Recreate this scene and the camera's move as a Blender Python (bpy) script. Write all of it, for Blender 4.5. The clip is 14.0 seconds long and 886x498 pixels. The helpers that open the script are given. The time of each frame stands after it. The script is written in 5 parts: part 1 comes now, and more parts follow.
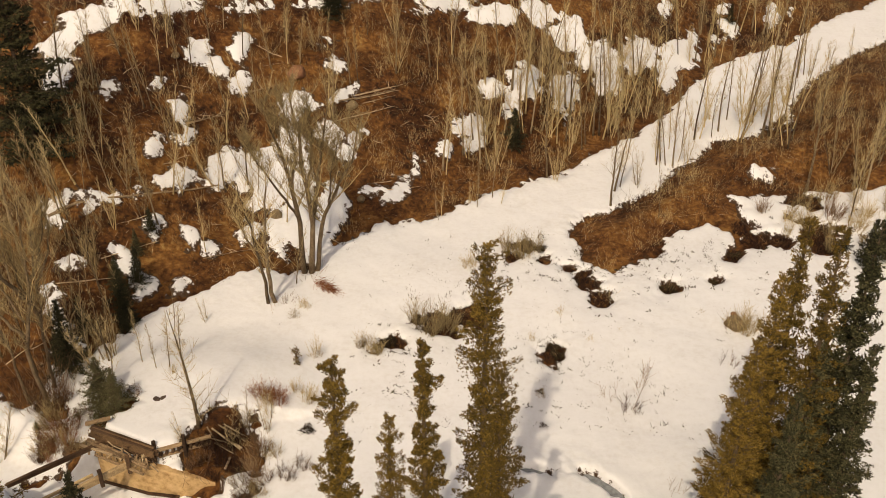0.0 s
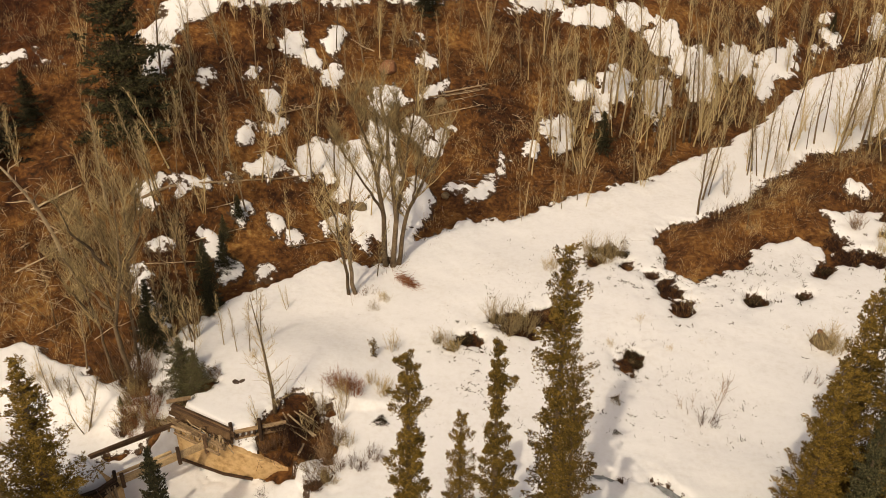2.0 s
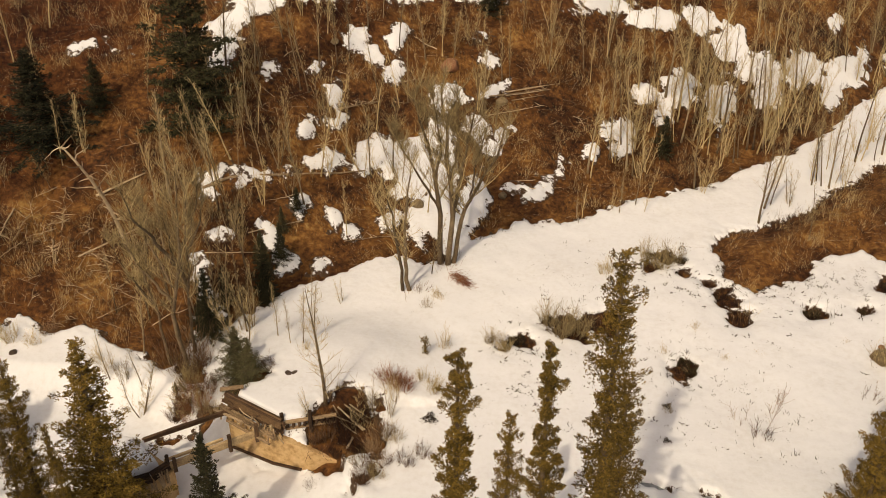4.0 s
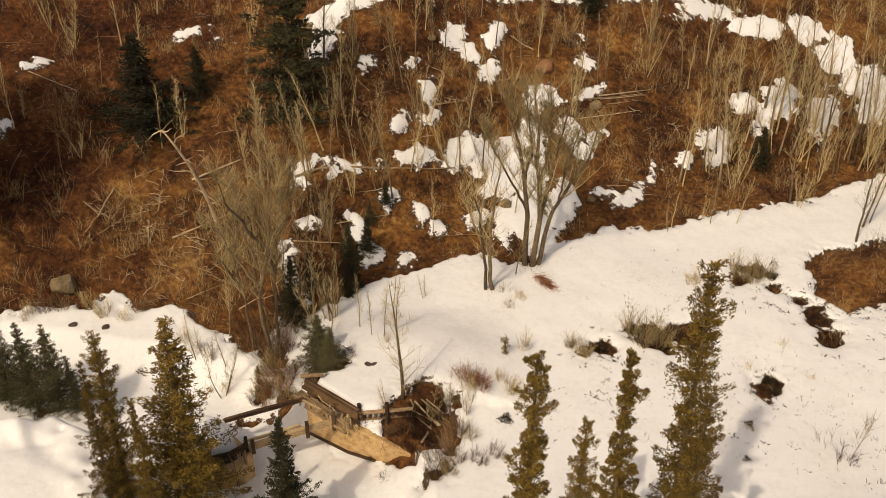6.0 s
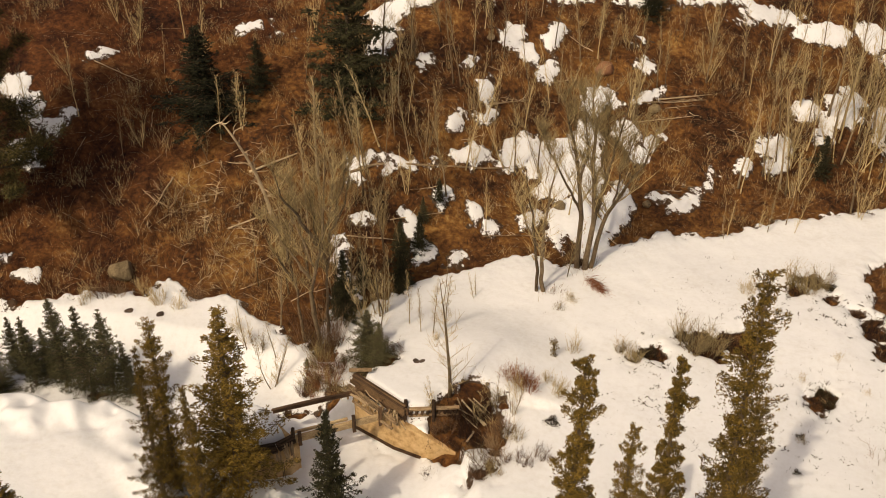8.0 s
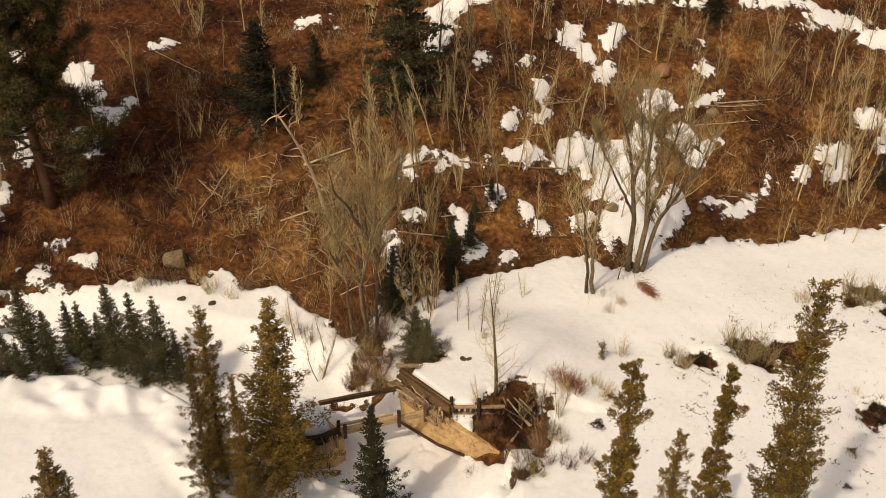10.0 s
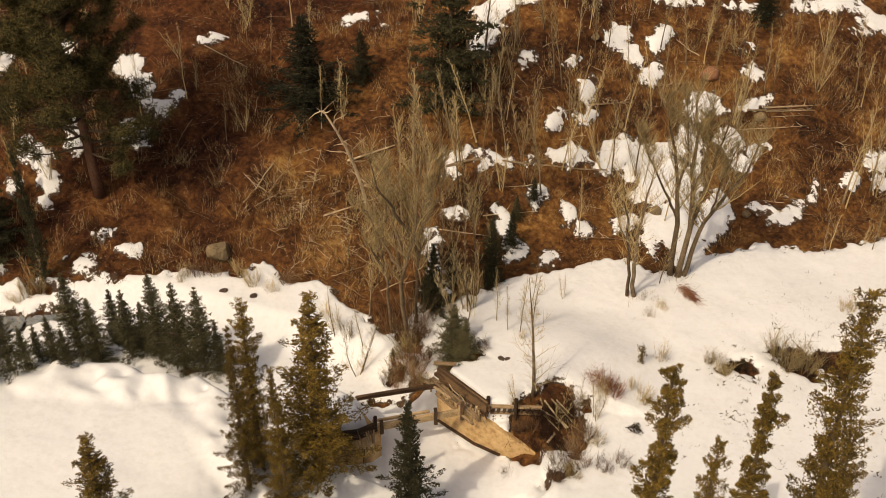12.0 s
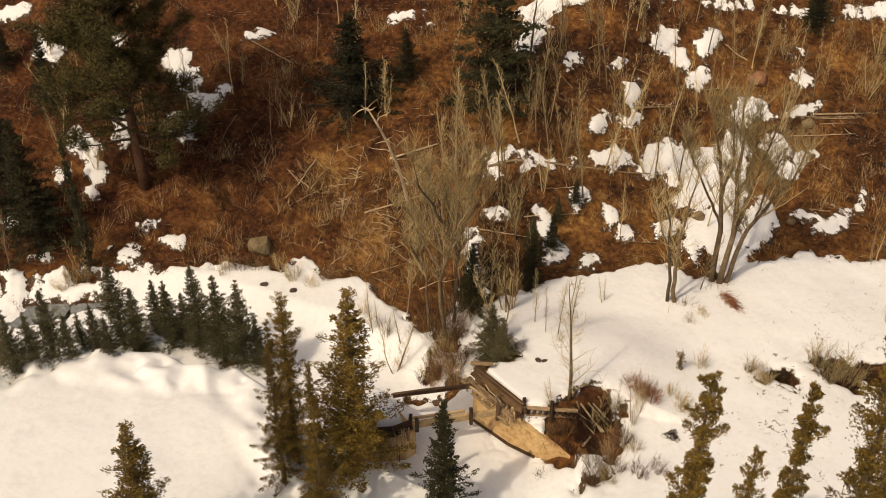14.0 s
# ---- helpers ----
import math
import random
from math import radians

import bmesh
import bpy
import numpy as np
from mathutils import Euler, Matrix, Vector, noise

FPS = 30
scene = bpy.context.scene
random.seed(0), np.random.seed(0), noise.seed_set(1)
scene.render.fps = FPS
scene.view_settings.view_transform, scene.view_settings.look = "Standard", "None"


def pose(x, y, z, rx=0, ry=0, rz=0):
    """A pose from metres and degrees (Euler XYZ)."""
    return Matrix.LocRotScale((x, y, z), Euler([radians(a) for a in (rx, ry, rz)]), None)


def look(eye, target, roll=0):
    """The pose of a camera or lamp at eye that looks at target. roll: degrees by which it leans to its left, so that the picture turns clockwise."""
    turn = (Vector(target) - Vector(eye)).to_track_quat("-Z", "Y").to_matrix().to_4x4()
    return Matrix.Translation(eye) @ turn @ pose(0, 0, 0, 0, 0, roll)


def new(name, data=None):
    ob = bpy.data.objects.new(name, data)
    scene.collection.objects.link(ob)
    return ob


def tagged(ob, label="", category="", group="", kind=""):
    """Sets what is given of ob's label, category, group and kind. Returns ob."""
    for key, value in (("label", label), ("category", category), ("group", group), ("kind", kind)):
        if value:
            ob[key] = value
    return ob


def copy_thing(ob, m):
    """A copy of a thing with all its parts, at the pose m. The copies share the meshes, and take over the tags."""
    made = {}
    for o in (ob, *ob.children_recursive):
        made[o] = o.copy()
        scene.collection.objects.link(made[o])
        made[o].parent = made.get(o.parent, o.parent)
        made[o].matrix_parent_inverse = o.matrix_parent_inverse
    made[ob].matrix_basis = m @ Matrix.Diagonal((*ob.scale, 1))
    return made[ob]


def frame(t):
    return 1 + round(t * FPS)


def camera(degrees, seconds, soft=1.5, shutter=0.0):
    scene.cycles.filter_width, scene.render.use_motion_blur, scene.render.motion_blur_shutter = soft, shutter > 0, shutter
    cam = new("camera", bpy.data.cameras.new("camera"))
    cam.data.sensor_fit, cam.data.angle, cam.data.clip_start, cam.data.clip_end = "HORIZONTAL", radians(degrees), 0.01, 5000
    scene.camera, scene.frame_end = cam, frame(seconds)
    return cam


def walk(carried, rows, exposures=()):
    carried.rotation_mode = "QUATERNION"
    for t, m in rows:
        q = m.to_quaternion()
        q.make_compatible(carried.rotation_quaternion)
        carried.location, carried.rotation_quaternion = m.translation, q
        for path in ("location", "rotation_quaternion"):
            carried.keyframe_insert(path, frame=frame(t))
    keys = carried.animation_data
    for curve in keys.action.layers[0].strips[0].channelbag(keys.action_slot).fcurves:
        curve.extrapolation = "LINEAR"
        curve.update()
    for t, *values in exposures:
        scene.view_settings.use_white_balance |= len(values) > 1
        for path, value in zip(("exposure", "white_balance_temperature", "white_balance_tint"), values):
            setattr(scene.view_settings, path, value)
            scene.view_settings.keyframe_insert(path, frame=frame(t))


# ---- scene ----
cam = camera(47.82, 14.0, soft=0.5)
# a drone that hangs still and turns: seconds, tilt, lean, heading
TURN = [(0.0, 57.15, 0.003, 0.004), (0.5, 57.128, 0.014, 0.371), (1.0, 57.108, 0.083, 2.072), (1.5, 57.078, 0.086, 3.843), (2.0, 57.068, 0.056, 5.527),
        (4.5, 56.975, 0.033, 10.558), (5.0, 56.945, 0.035, 12.224), (5.5, 56.937, 0.037, 13.841), (6.0, 56.941, 0.023, 15.143), (6.5, 56.933, 0.016, 16.225),
        (7.0, 56.904, -0.006, 17.126), (7.5, 56.886, 0.017, 17.908), (8.0, 56.879, 0.009, 18.712), (10.5, 56.73, 0.11, 22.87), (11.0, 56.703, 0.127, 23.554),
        (11.5, 56.679, 0.123, 24.225), (12.0, 56.68, 0.126, 24.885), (12.5, 56.68, 0.142, 25.576), (13.0, 56.693, 0.117, 26.405), (13.5, 56.688, 0.113, 27.108),
        (14.0, 56.652, 0.105, 27.637)]
walk(cam, [(t, pose(0, 0, 38, tilt, lean, heading)) for t, tilt, lean, heading in TURN], [(0, -0.62, 7800, 12), (5, -0.59, 7800, 12), (14, -0.52, 7800, 12)])

# ---- daylight ----
SUN_ELEVATION, SUN_FROM = 50, 197
world = bpy.data.worlds.new("world")
scene.world = world
world.use_nodes = True
sky = world.node_tree.nodes.new("ShaderNodeTexSky")
sky.sky_type, sky.sun_disc = "NISHITA", False
sky.air_density, sky.dust_density, sky.ozone_density = 0.8, 7.0, 0.3
sky.sun_elevation, sky.sun_rotation = radians(SUN_ELEVATION), radians(SUN_FROM)
world.node_tree.links.new(sky.outputs[0], world.node_tree.nodes["Background"].inputs[0])
world.node_tree.nodes["Background"].inputs[1].default_value = 0.12
sun = new("sun", bpy.data.lights.new("sun", "SUN"))
sun.data.energy, sun.data.angle, sun.data.color = 2.7, radians(0.5), (1.0, 0.90, 0.74)
away = Vector((math.sin(radians(SUN_FROM)), math.cos(radians(SUN_FROM)), math.tan(radians(SUN_ELEVATION))))
sun.matrix_world = look(away * 80, (0, 0, 0))

# ---- materials ----
def surface(name, colours, scale=1.0, rough=0.9, bump=0.3, fine=12.0, vary=0.0, island=0.0, coords="Object", spec=0.2, bump_distance=0.05, grain=4):
    """Two or three colours mixed by coarse and fine noise, with relief. vary: how much whole objects differ; island: loose pieces."""
    m = bpy.data.materials.new(name)
    m.use_nodes = True
    n, l = m.node_tree.nodes, m.node_tree.links
    b = n["Principled BSDF"]
    b.inputs["Roughness"].default_value = rough
    b.inputs["Specular IOR Level"].default_value = spec
    if coords == "World":
        src = n.new("ShaderNodeNewGeometry").outputs["Position"]
    else:
        src = n.new("ShaderNodeTexCoord").outputs[coords]
    big, small = n.new("ShaderNodeTexNoise"), n.new("ShaderNodeTexNoise")
    for node, s, d in ((big, scale, 5), (small, scale * fine, grain)):
        node.inputs["Scale"].default_value, node.inputs["Detail"].default_value = s, d
        node.inputs["Roughness"].default_value = 0.62
        l.new(src, node.inputs["Vector"])
    mix = n.new("ShaderNodeMath")
    mix.operation, mix.inputs[1].default_value = "MULTIPLY_ADD", 0.55
    l.new(small.outputs["Fac"], mix.inputs[0])
    half = n.new("ShaderNodeMath")
    half.operation, half.inputs[1].default_value = "MULTIPLY", 0.45
    l.new(big.outputs["Fac"], half.inputs[0])
    l.new(half.outputs[0], mix.inputs[2])
    value = mix.outputs[0]
    for amount, socket in ((vary, lambda: n.new("ShaderNodeObjectInfo").outputs["Random"]), (island, lambda: n.new("ShaderNodeNewGeometry").outputs["Random Per Island"])):
        if amount:
            off = n.new("ShaderNodeMath")
            off.operation, off.inputs[1].default_value, off.inputs[2].default_value = "MULTIPLY_ADD", amount, -amount / 2
            l.new(socket(), off.inputs[0])
            add = n.new("ShaderNodeMath")
            l.new(value, add.inputs[0])
            l.new(off.outputs[0], add.inputs[1])
            value = add.outputs[0]
    ramp = n.new("ShaderNodeValToRGB")
    ramp.color_ramp.elements[0].position, ramp.color_ramp.elements[1].position = 0.34, 0.66
    ramp.color_ramp.elements[0].color, ramp.color_ramp.elements[1].color = (*colours[0], 1), (*colours[-1], 1)
    for k, c in enumerate(colours[1:-1]):
        e = ramp.color_ramp.elements.new(0.34 + 0.32 * (k + 1) / (len(colours) - 1))
        e.color = (*c, 1)
    l.new(value, ramp.inputs[0])
    l.new(ramp.outputs[0], b.inputs["Base Color"])
    if bump:
        rel = n.new("ShaderNodeBump")
        rel.inputs["Strength"].default_value, rel.inputs["Distance"].default_value = bump, bump_distance
        l.new(small.outputs["Fac"], rel.inputs["Height"])
        l.new(rel.outputs[0], b.inputs["Normal"])
    return m


EARTH = surface("brown_leaf_litter", [(0.011, 0.007, 0.005), (0.066, 0.0265, 0.011), (0.138, 0.0595, 0.0195), (0.215, 0.124, 0.051)], 0.2, 0.95, 1.0, 15, coords="World", bump_distance=0.12, grain=9)
n, l = EARTH.node_tree.nodes, EARTH.node_tree.links
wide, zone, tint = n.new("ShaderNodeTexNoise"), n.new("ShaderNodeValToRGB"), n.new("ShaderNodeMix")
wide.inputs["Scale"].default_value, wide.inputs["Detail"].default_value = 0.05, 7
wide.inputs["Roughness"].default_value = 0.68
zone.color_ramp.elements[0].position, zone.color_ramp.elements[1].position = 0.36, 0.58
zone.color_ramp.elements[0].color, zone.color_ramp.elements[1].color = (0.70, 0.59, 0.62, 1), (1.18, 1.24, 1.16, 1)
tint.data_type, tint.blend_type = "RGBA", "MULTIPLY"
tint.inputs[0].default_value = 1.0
old = n["Principled BSDF"].inputs["Base Color"].links[0].from_socket
l.new(n.new("ShaderNodeNewGeometry").outputs["Position"], wide.inputs["Vector"])
# the litter turns darker towards the west and up the slope
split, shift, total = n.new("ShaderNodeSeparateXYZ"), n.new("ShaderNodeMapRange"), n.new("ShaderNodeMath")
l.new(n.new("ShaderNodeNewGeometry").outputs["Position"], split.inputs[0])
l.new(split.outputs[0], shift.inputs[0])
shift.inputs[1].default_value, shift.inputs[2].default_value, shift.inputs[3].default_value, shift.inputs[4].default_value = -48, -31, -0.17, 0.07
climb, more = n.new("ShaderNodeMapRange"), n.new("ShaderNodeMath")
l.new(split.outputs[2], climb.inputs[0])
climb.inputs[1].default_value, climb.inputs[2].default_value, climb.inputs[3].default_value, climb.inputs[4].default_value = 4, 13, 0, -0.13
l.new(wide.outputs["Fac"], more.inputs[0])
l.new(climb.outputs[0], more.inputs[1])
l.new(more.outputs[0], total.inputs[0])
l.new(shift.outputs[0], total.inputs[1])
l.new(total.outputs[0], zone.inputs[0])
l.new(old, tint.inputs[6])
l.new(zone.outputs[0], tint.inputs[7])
# clumps of dry grass, dark leaf mould and stones, a stride across
clump, tuft, mottle = n.new("ShaderNodeTexNoise"), n.new("ShaderNodeValToRGB"), n.new("ShaderNodeMix")
clump.inputs["Scale"].default_value, clump.inputs["Detail"].default_value, clump.inputs["Roughness"].default_value = 0.42, 9, 0.74
clump.inputs["Distortion"].default_value = 0.6
l.new(n.new("ShaderNodeNewGeometry").outputs["Position"], clump.inputs["Vector"])
ramp = tuft.color_ramp
ramp.elements[0].position, ramp.elements[1].position = 0.385, 0.63
ramp.elements[0].color, ramp.elements[1].color = (0.45, 0.40, 0.39, 1), (1.65, 1.8, 1.7, 1)
ramp.elements.new(0.47).color, ramp.elements.new(0.545).color = (0.90, 0.88, 0.86, 1), (1.18, 1.18, 1.08, 1)
l.new(clump.outputs["Fac"], tuft.inputs[0])
mottle.data_type, mottle.blend_type, mottle.inputs[0].default_value = "RGBA", "MULTIPLY", 1.0
l.new(tint.outputs[2], mottle.inputs[6])
l.new(tuft.outputs[0], mottle.inputs[7])
l.new(mottle.outputs[2], n["Principled BSDF"].inputs["Base Color"])
SNOW = surface("old_snow", [(0.775, 0.785, 0.79), (0.835, 0.855, 0.875), (0.86, 0.88, 0.905)], 0.35, 0.6, 0.25, 9, coords="World", spec=0.3, bump_distance=0.08)
# thin snow at its rim wears through to the litter in a fine ragged line
n, l = SNOW.node_tree.nodes, SNOW.node_tree.links
rim, grit, worn = n.new("ShaderNodeAttribute"), n.new("ShaderNodeTexNoise"), n.new("ShaderNodeMix")
rim.attribute_name = "inside"
grit.inputs["Scale"].default_value, grit.inputs["Detail"].default_value, grit.inputs["Roughness"].default_value = 3.2, 6, 0.75
l.new(n.new("ShaderNodeNewGeometry").outputs["Position"], grit.inputs["Vector"])
lower, edge = n.new("ShaderNodeMath"), n.new("ShaderNodeMath")
lower.operation, lower.inputs[1].default_value, lower.inputs[2].default_value = "MULTIPLY_ADD", 1.5, -0.62
l.new(grit.outputs["Fac"], lower.inputs[0])
edge.operation = "SUBTRACT"
l.new(rim.outputs["Fac"], edge.inputs[0])
l.new(lower.outputs[0], edge.inputs[1])
sharp = n.new("ShaderNodeMath")
sharp.operation, sharp.inputs[1].default_value, sharp.use_clamp = "MULTIPLY", 14.0, True
l.new(edge.outputs[0], sharp.inputs[0])
worn.data_type = "RGBA"
worn.inputs[6].default_value = (0.06, 0.032, 0.014, 1)
old = n["Principled BSDF"].inputs["Base Color"].links[0].from_socket
l.new(old, worn.inputs[7])
l.new(sharp.outputs[0], worn.inputs[0])
l.new(worn.outputs[2], n["Principled BSDF"].inputs["Base Color"])
WATER = surface("dark_creek_ice", [(0.10, 0.11, 0.11), (0.22, 0.24, 0.25), (0.34, 0.35, 0.36)], 0.8, 0.25, 0.2, 6, coords="World", spec=0.5)
ASPEN = surface("pale_bark", [(0.09, 0.064, 0.039), (0.19, 0.14, 0.082), (0.38, 0.30, 0.19)], 1.2, 0.85, 0.3, 8, vary=0.3)
TWIG = surface("bare_twigs", [(0.20, 0.152, 0.082), (0.43, 0.328, 0.162), (0.60, 0.48, 0.265)], 0.8, 0.9, 0, 5, vary=0.3, island=0.25)
GREYBARK = surface("grey_brown_bark", [(0.045, 0.033, 0.023), (0.115, 0.083, 0.055), (0.20, 0.15, 0.10)], 1.5, 0.9, 0.5, 9, vary=0.2)
COTTONBARK = surface("tan_grey_bark", [(0.055, 0.039, 0.025), (0.14, 0.10, 0.06), (0.27, 0.20, 0.125)], 1.5, 0.9, 0.5, 9, vary=0.2)
REDTWIG = surface("red_brown_twigs", [(0.09, 0.05, 0.03), (0.22, 0.13, 0.07), (0.40, 0.28, 0.16)], 0.8, 0.9, 0, 5, vary=0.3, island=0.3)
RUST = surface("rust_red_dead_needles", [(0.20, 0.07, 0.03), (0.33, 0.13, 0.06), (0.38, 0.20, 0.10)], 0.8, 0.9, 0, 5, island=0.3)
# olive needles with the gold of sunlight mixed into their colour
NEEDLE_GOLD = surface("sun_tinted_olive_needles", [(0.035, 0.025, 0.006), (0.145, 0.094, 0.018), (0.32, 0.21, 0.045)], 1.7, 0.75, 0, 4, vary=0.12, island=0.24)
NEEDLE_BLUE = surface("grey_green_needles", [(0.02, 0.021, 0.01), (0.085, 0.082, 0.038), (0.20, 0.18, 0.085)], 1.7, 0.75, 0, 7, vary=0.2, island=0.35)
NEEDLE_DARK = surface("dark_green_needles", [(0.010, 0.012, 0.007), (0.03, 0.031, 0.015), (0.075, 0.068, 0.03)], 1.2, 0.8, 0, 7, vary=0.2, island=0.35)
NEEDLE_PINE = surface("olive_pine_needles", [(0.022, 0.02, 0.008), (0.07, 0.06, 0.02), (0.15, 0.115, 0.038)], 1.2, 0.8, 0, 7, island=0.35)
REDBARK = surface("red_brown_bark", [(0.05, 0.026, 0.017), (0.13, 0.065, 0.04), (0.20, 0.11, 0.07)], 1.5, 0.9, 0.6, 9)
CUSHION_LEAF = surface("dark_brown_green_leaves", [(0.018, 0.014, 0.008), (0.042, 0.031, 0.016), (0.09, 0.065, 0.03)], 0.8, 0.85, 0, 6, vary=0.2, island=0.4)
CONCRETE = surface("ochre_stained_concrete", [(0.34, 0.20, 0.085), (0.58, 0.39, 0.19), (0.70, 0.50, 0.28)], 0.7, 0.9, 0.15, 4, coords="World", bump_distance=0.03)
TIMBER = surface("weathered_timber", [(0.16, 0.105, 0.06), (0.36, 0.25, 0.145), (0.50, 0.38, 0.24)], 1.3, 0.85, 0.5, 14, vary=0.22, coords="World")
# bridge timber, its colour lightened to replace sunlight the near spruce blocks
PALETIMBER = surface("sunlight_toned_timber", [(0.28, 0.19, 0.105), (0.52, 0.38, 0.21), (0.68, 0.53, 0.33)], 1.3, 0.85, 0.5, 14, vary=0.15, coords="World")
DARKTIMBER = surface("wet_dark_timber", [(0.035, 0.022, 0.014), (0.085, 0.05, 0.03), (0.15, 0.09, 0.05)], 1.3, 0.8, 0.5, 14, vary=0.3, coords="World")
DEADWOOD = surface("bleached_dead_wood", [(0.20, 0.14, 0.085), (0.42, 0.32, 0.20), (0.60, 0.48, 0.32)], 1.0, 0.9, 0.4, 10, vary=0.4, island=0.3, coords="World")
TANROCK = surface("tan_rock", [(0.11, 0.085, 0.05), (0.22, 0.165, 0.095), (0.30, 0.23, 0.14)], 0.9, 0.9, 0.7, 8, coords="World")
REDROCK = surface("red_rock", [(0.14, 0.07, 0.04), (0.27, 0.13, 0.07), (0.33, 0.18, 0.10)], 0.9, 0.9, 0.7, 8, coords="World")
DARKROCK = surface("dark_rock", [(0.04, 0.03, 0.025), (0.09, 0.065, 0.05), (0.14, 0.10, 0.08)], 0.9, 0.9, 0.7, 8, coords="World")
BRUSH = surface("dry_brush", [(0.035, 0.016, 0.010), (0.10, 0.042, 0.02), (0.15, 0.075, 0.03), (0.32, 0.21, 0.10)], 0.25, 0.95, 0, 8, island=0.35, coords="World")

DARKBRUSH = surface("dark_brush_twigs", [(0.012, 0.007, 0.006), (0.034, 0.016, 0.011), (0.075, 0.036, 0.02)], 0.2, 0.95, 0, 8, island=0.3, coords="World")
FACEBOARD = surface("brown_crib_boards", [(0.045, 0.028, 0.015), (0.11, 0.066, 0.034), (0.19, 0.12, 0.065)], 1.3, 0.85, 0.5, 14, vary=0.3, coords="World")

# ---- the lie of the land ----
LATTICE = np.random.RandomState(7).rand(256, 256)


def value_noise(x, y, size, shift=0):
    """Smooth noise from -1 to 1 whose bumps are about that many metres across."""
    u, v = np.asarray(x) / size + 31.7 * shift, np.asarray(y) / size + 17.3 * shift
    i, j = np.floor(u).astype(int), np.floor(v).astype(int)
    a, b = u - i, v - j
    a, b = a * a * (3 - 2 * a), b * b * (3 - 2 * b)
    g = lambda p, q: LATTICE[p % 256, q % 256]
    return 2 * ((g(i, j) * (1 - a) + g(i + 1, j) * a) * (1 - b) + (g(i, j + 1) * (1 - a) + g(i + 1, j + 1) * a) * b) - 1


def smooth(a, b, v):
    s = np.clip((v - a) / (b - a), 0, 1)
    return s * s * (3 - 2 * s)


def polygon_depth(x, y, corners):
    """Metres inside (+) or outside (-) a polygon."""
    x, y = np.asarray(x, float), np.asarray(y, float)
    best, odd = np.full(x.shape, 1e9), np.zeros(x.shape, bool)
    for (ax, ay), (bx, by) in zip(corners, corners[1:] + corners[:1]):
        ex, ey = bx - ax, by - ay
        s = np.clip(((x - ax) * ex + (y - ay) * ey) / (ex * ex + ey * ey), 0, 1)
        best = np.minimum(best, np.hypot(x - ax - s * ex, y - ay - s * ey))
        if ey:
            odd ^= ((ay > y) != (by > y)) & (x < ex * (y - ay) / ey + ax)
    return np.where(odd, best, -best)


def line_distance(x, y, line):
    best = np.full(np.shape(x), 1e9)
    for (ax, ay), (bx, by) in zip(line, line[1:]):
        ex, ey = bx - ax, by - ay
        s = np.clip(((x - ax) * ex + (y - ay) * ey) / (ex * ex + ey * ey), 0, 1)
        best = np.minimum(best, np.hypot(x - ax - s * ex, y - ay - s * ey))
    return best


def patch_depth(x, y, patches):
    best = np.full(np.shape(x), -9.0)
    for cx, cy, rx, ry, turn in patches:
        c, s = math.cos(radians(turn)), math.sin(radians(turn))
        u, v = ((x - cx) * c + (y - cy) * s) / rx, ((y - cy) * c - (x - cx) * s) / ry
        best = np.maximum(best, (1 - np.hypot(u, v)) * min(rx, ry))
    return best


# the foot of the hillside, x and y, also the upper edge of the snowy track
FOOT = [(-200.0, -60.0), (-80.0, 12.0), (-50.3, 33.4), (-48.3, 35.5), (-45.1, 37.9), (-40.7, 40.7), (-35.8, 43.5), (-32.8, 44.3), (-26.5, 43.3), (-23.4, 42.1), (-21.4, 45.7), (-19.8, 48.3), (-17.6, 51.5), (-15.5, 53.4), (-12.4, 55.8), (-9.3, 55.7), (-7.6, 58.4), (-5.8, 60.5), (-0.2, 62.9), (3.7, 66.0), (6.8, 68.1), (9.6, 69.5), (12.8, 73.2), (15.9, 75.6), (19.7, 80.1), (23.6, 86.9), (27.5, 92.2), (35.8, 97.9), (40.1, 102.4), (50.2, 110.6), (160.0, 190.0)]
# the same, evened out, for the slope
TOE = [(-200, -60), (-80, 14), (-50, 34), (-36, 43), (-24, 44.5), (-14, 55), (0, 64), (16, 77), (28, 93), (50, 111), (160, 190)]
CREEK = [(-62, 16), (-50, 30.3), (-46, 35.1), (-42, 36.8), (-36, 37.6), (-30, 38), (-24.5, 38), (-20.8, 36.4), (-17, 34.6), (-12.5, 32.5), (-9, 26), (-9, 12), (-12, -4), (-10, -20)]
MOUND = [(-75, 3), (-40.4, 25.6), (-36.4, 29.8), (-32, 30.3), (-29.2, 31.6), (-27.0, 30.9), (-24.6, 29.4), (-21.0, 25.5), (-15, 17), (-14, 0), (-40, -20)]
# fill behind the crib, and the far abutment
PAD = [(-18.0, 39.2), (-14.75, 37.65), (-12.4, 38.7), (-11.9, 40.4), (-12.2, 43.5), (-16.0, 43.4), (-18.1, 41.3)]
PAD_WIDE = [(-18.0, 39.2), (-14.75, 37.65), (-12.4, 38.7), (-11.2, 40.6), (-4, 42), (-2, 54), (-18, 56), (-21, 46), (-18.1, 41.3)]
PAD_WEST = [(-27, 36.0), (-23.3, 35.6), (-21.9, 35.4), (-20.2, 34.0), (-20.7, 33.3), (-23.0, 31.7), (-28, 29)]
POOL = [(-22.6, 37.0), (-18.4, 38.35), (-15.4, 37.3), (-13.75, 37.05), (-11.9, 37.3), (-10.2, 34.6), (-12.4, 30.6), (-16.5, 31.0), (-20.4, 31.2), (-23.4, 30.7), (-20.75, 33.0), (-19.9, 33.6), (-19.6, 34.1), (-20.2, 34.7)]
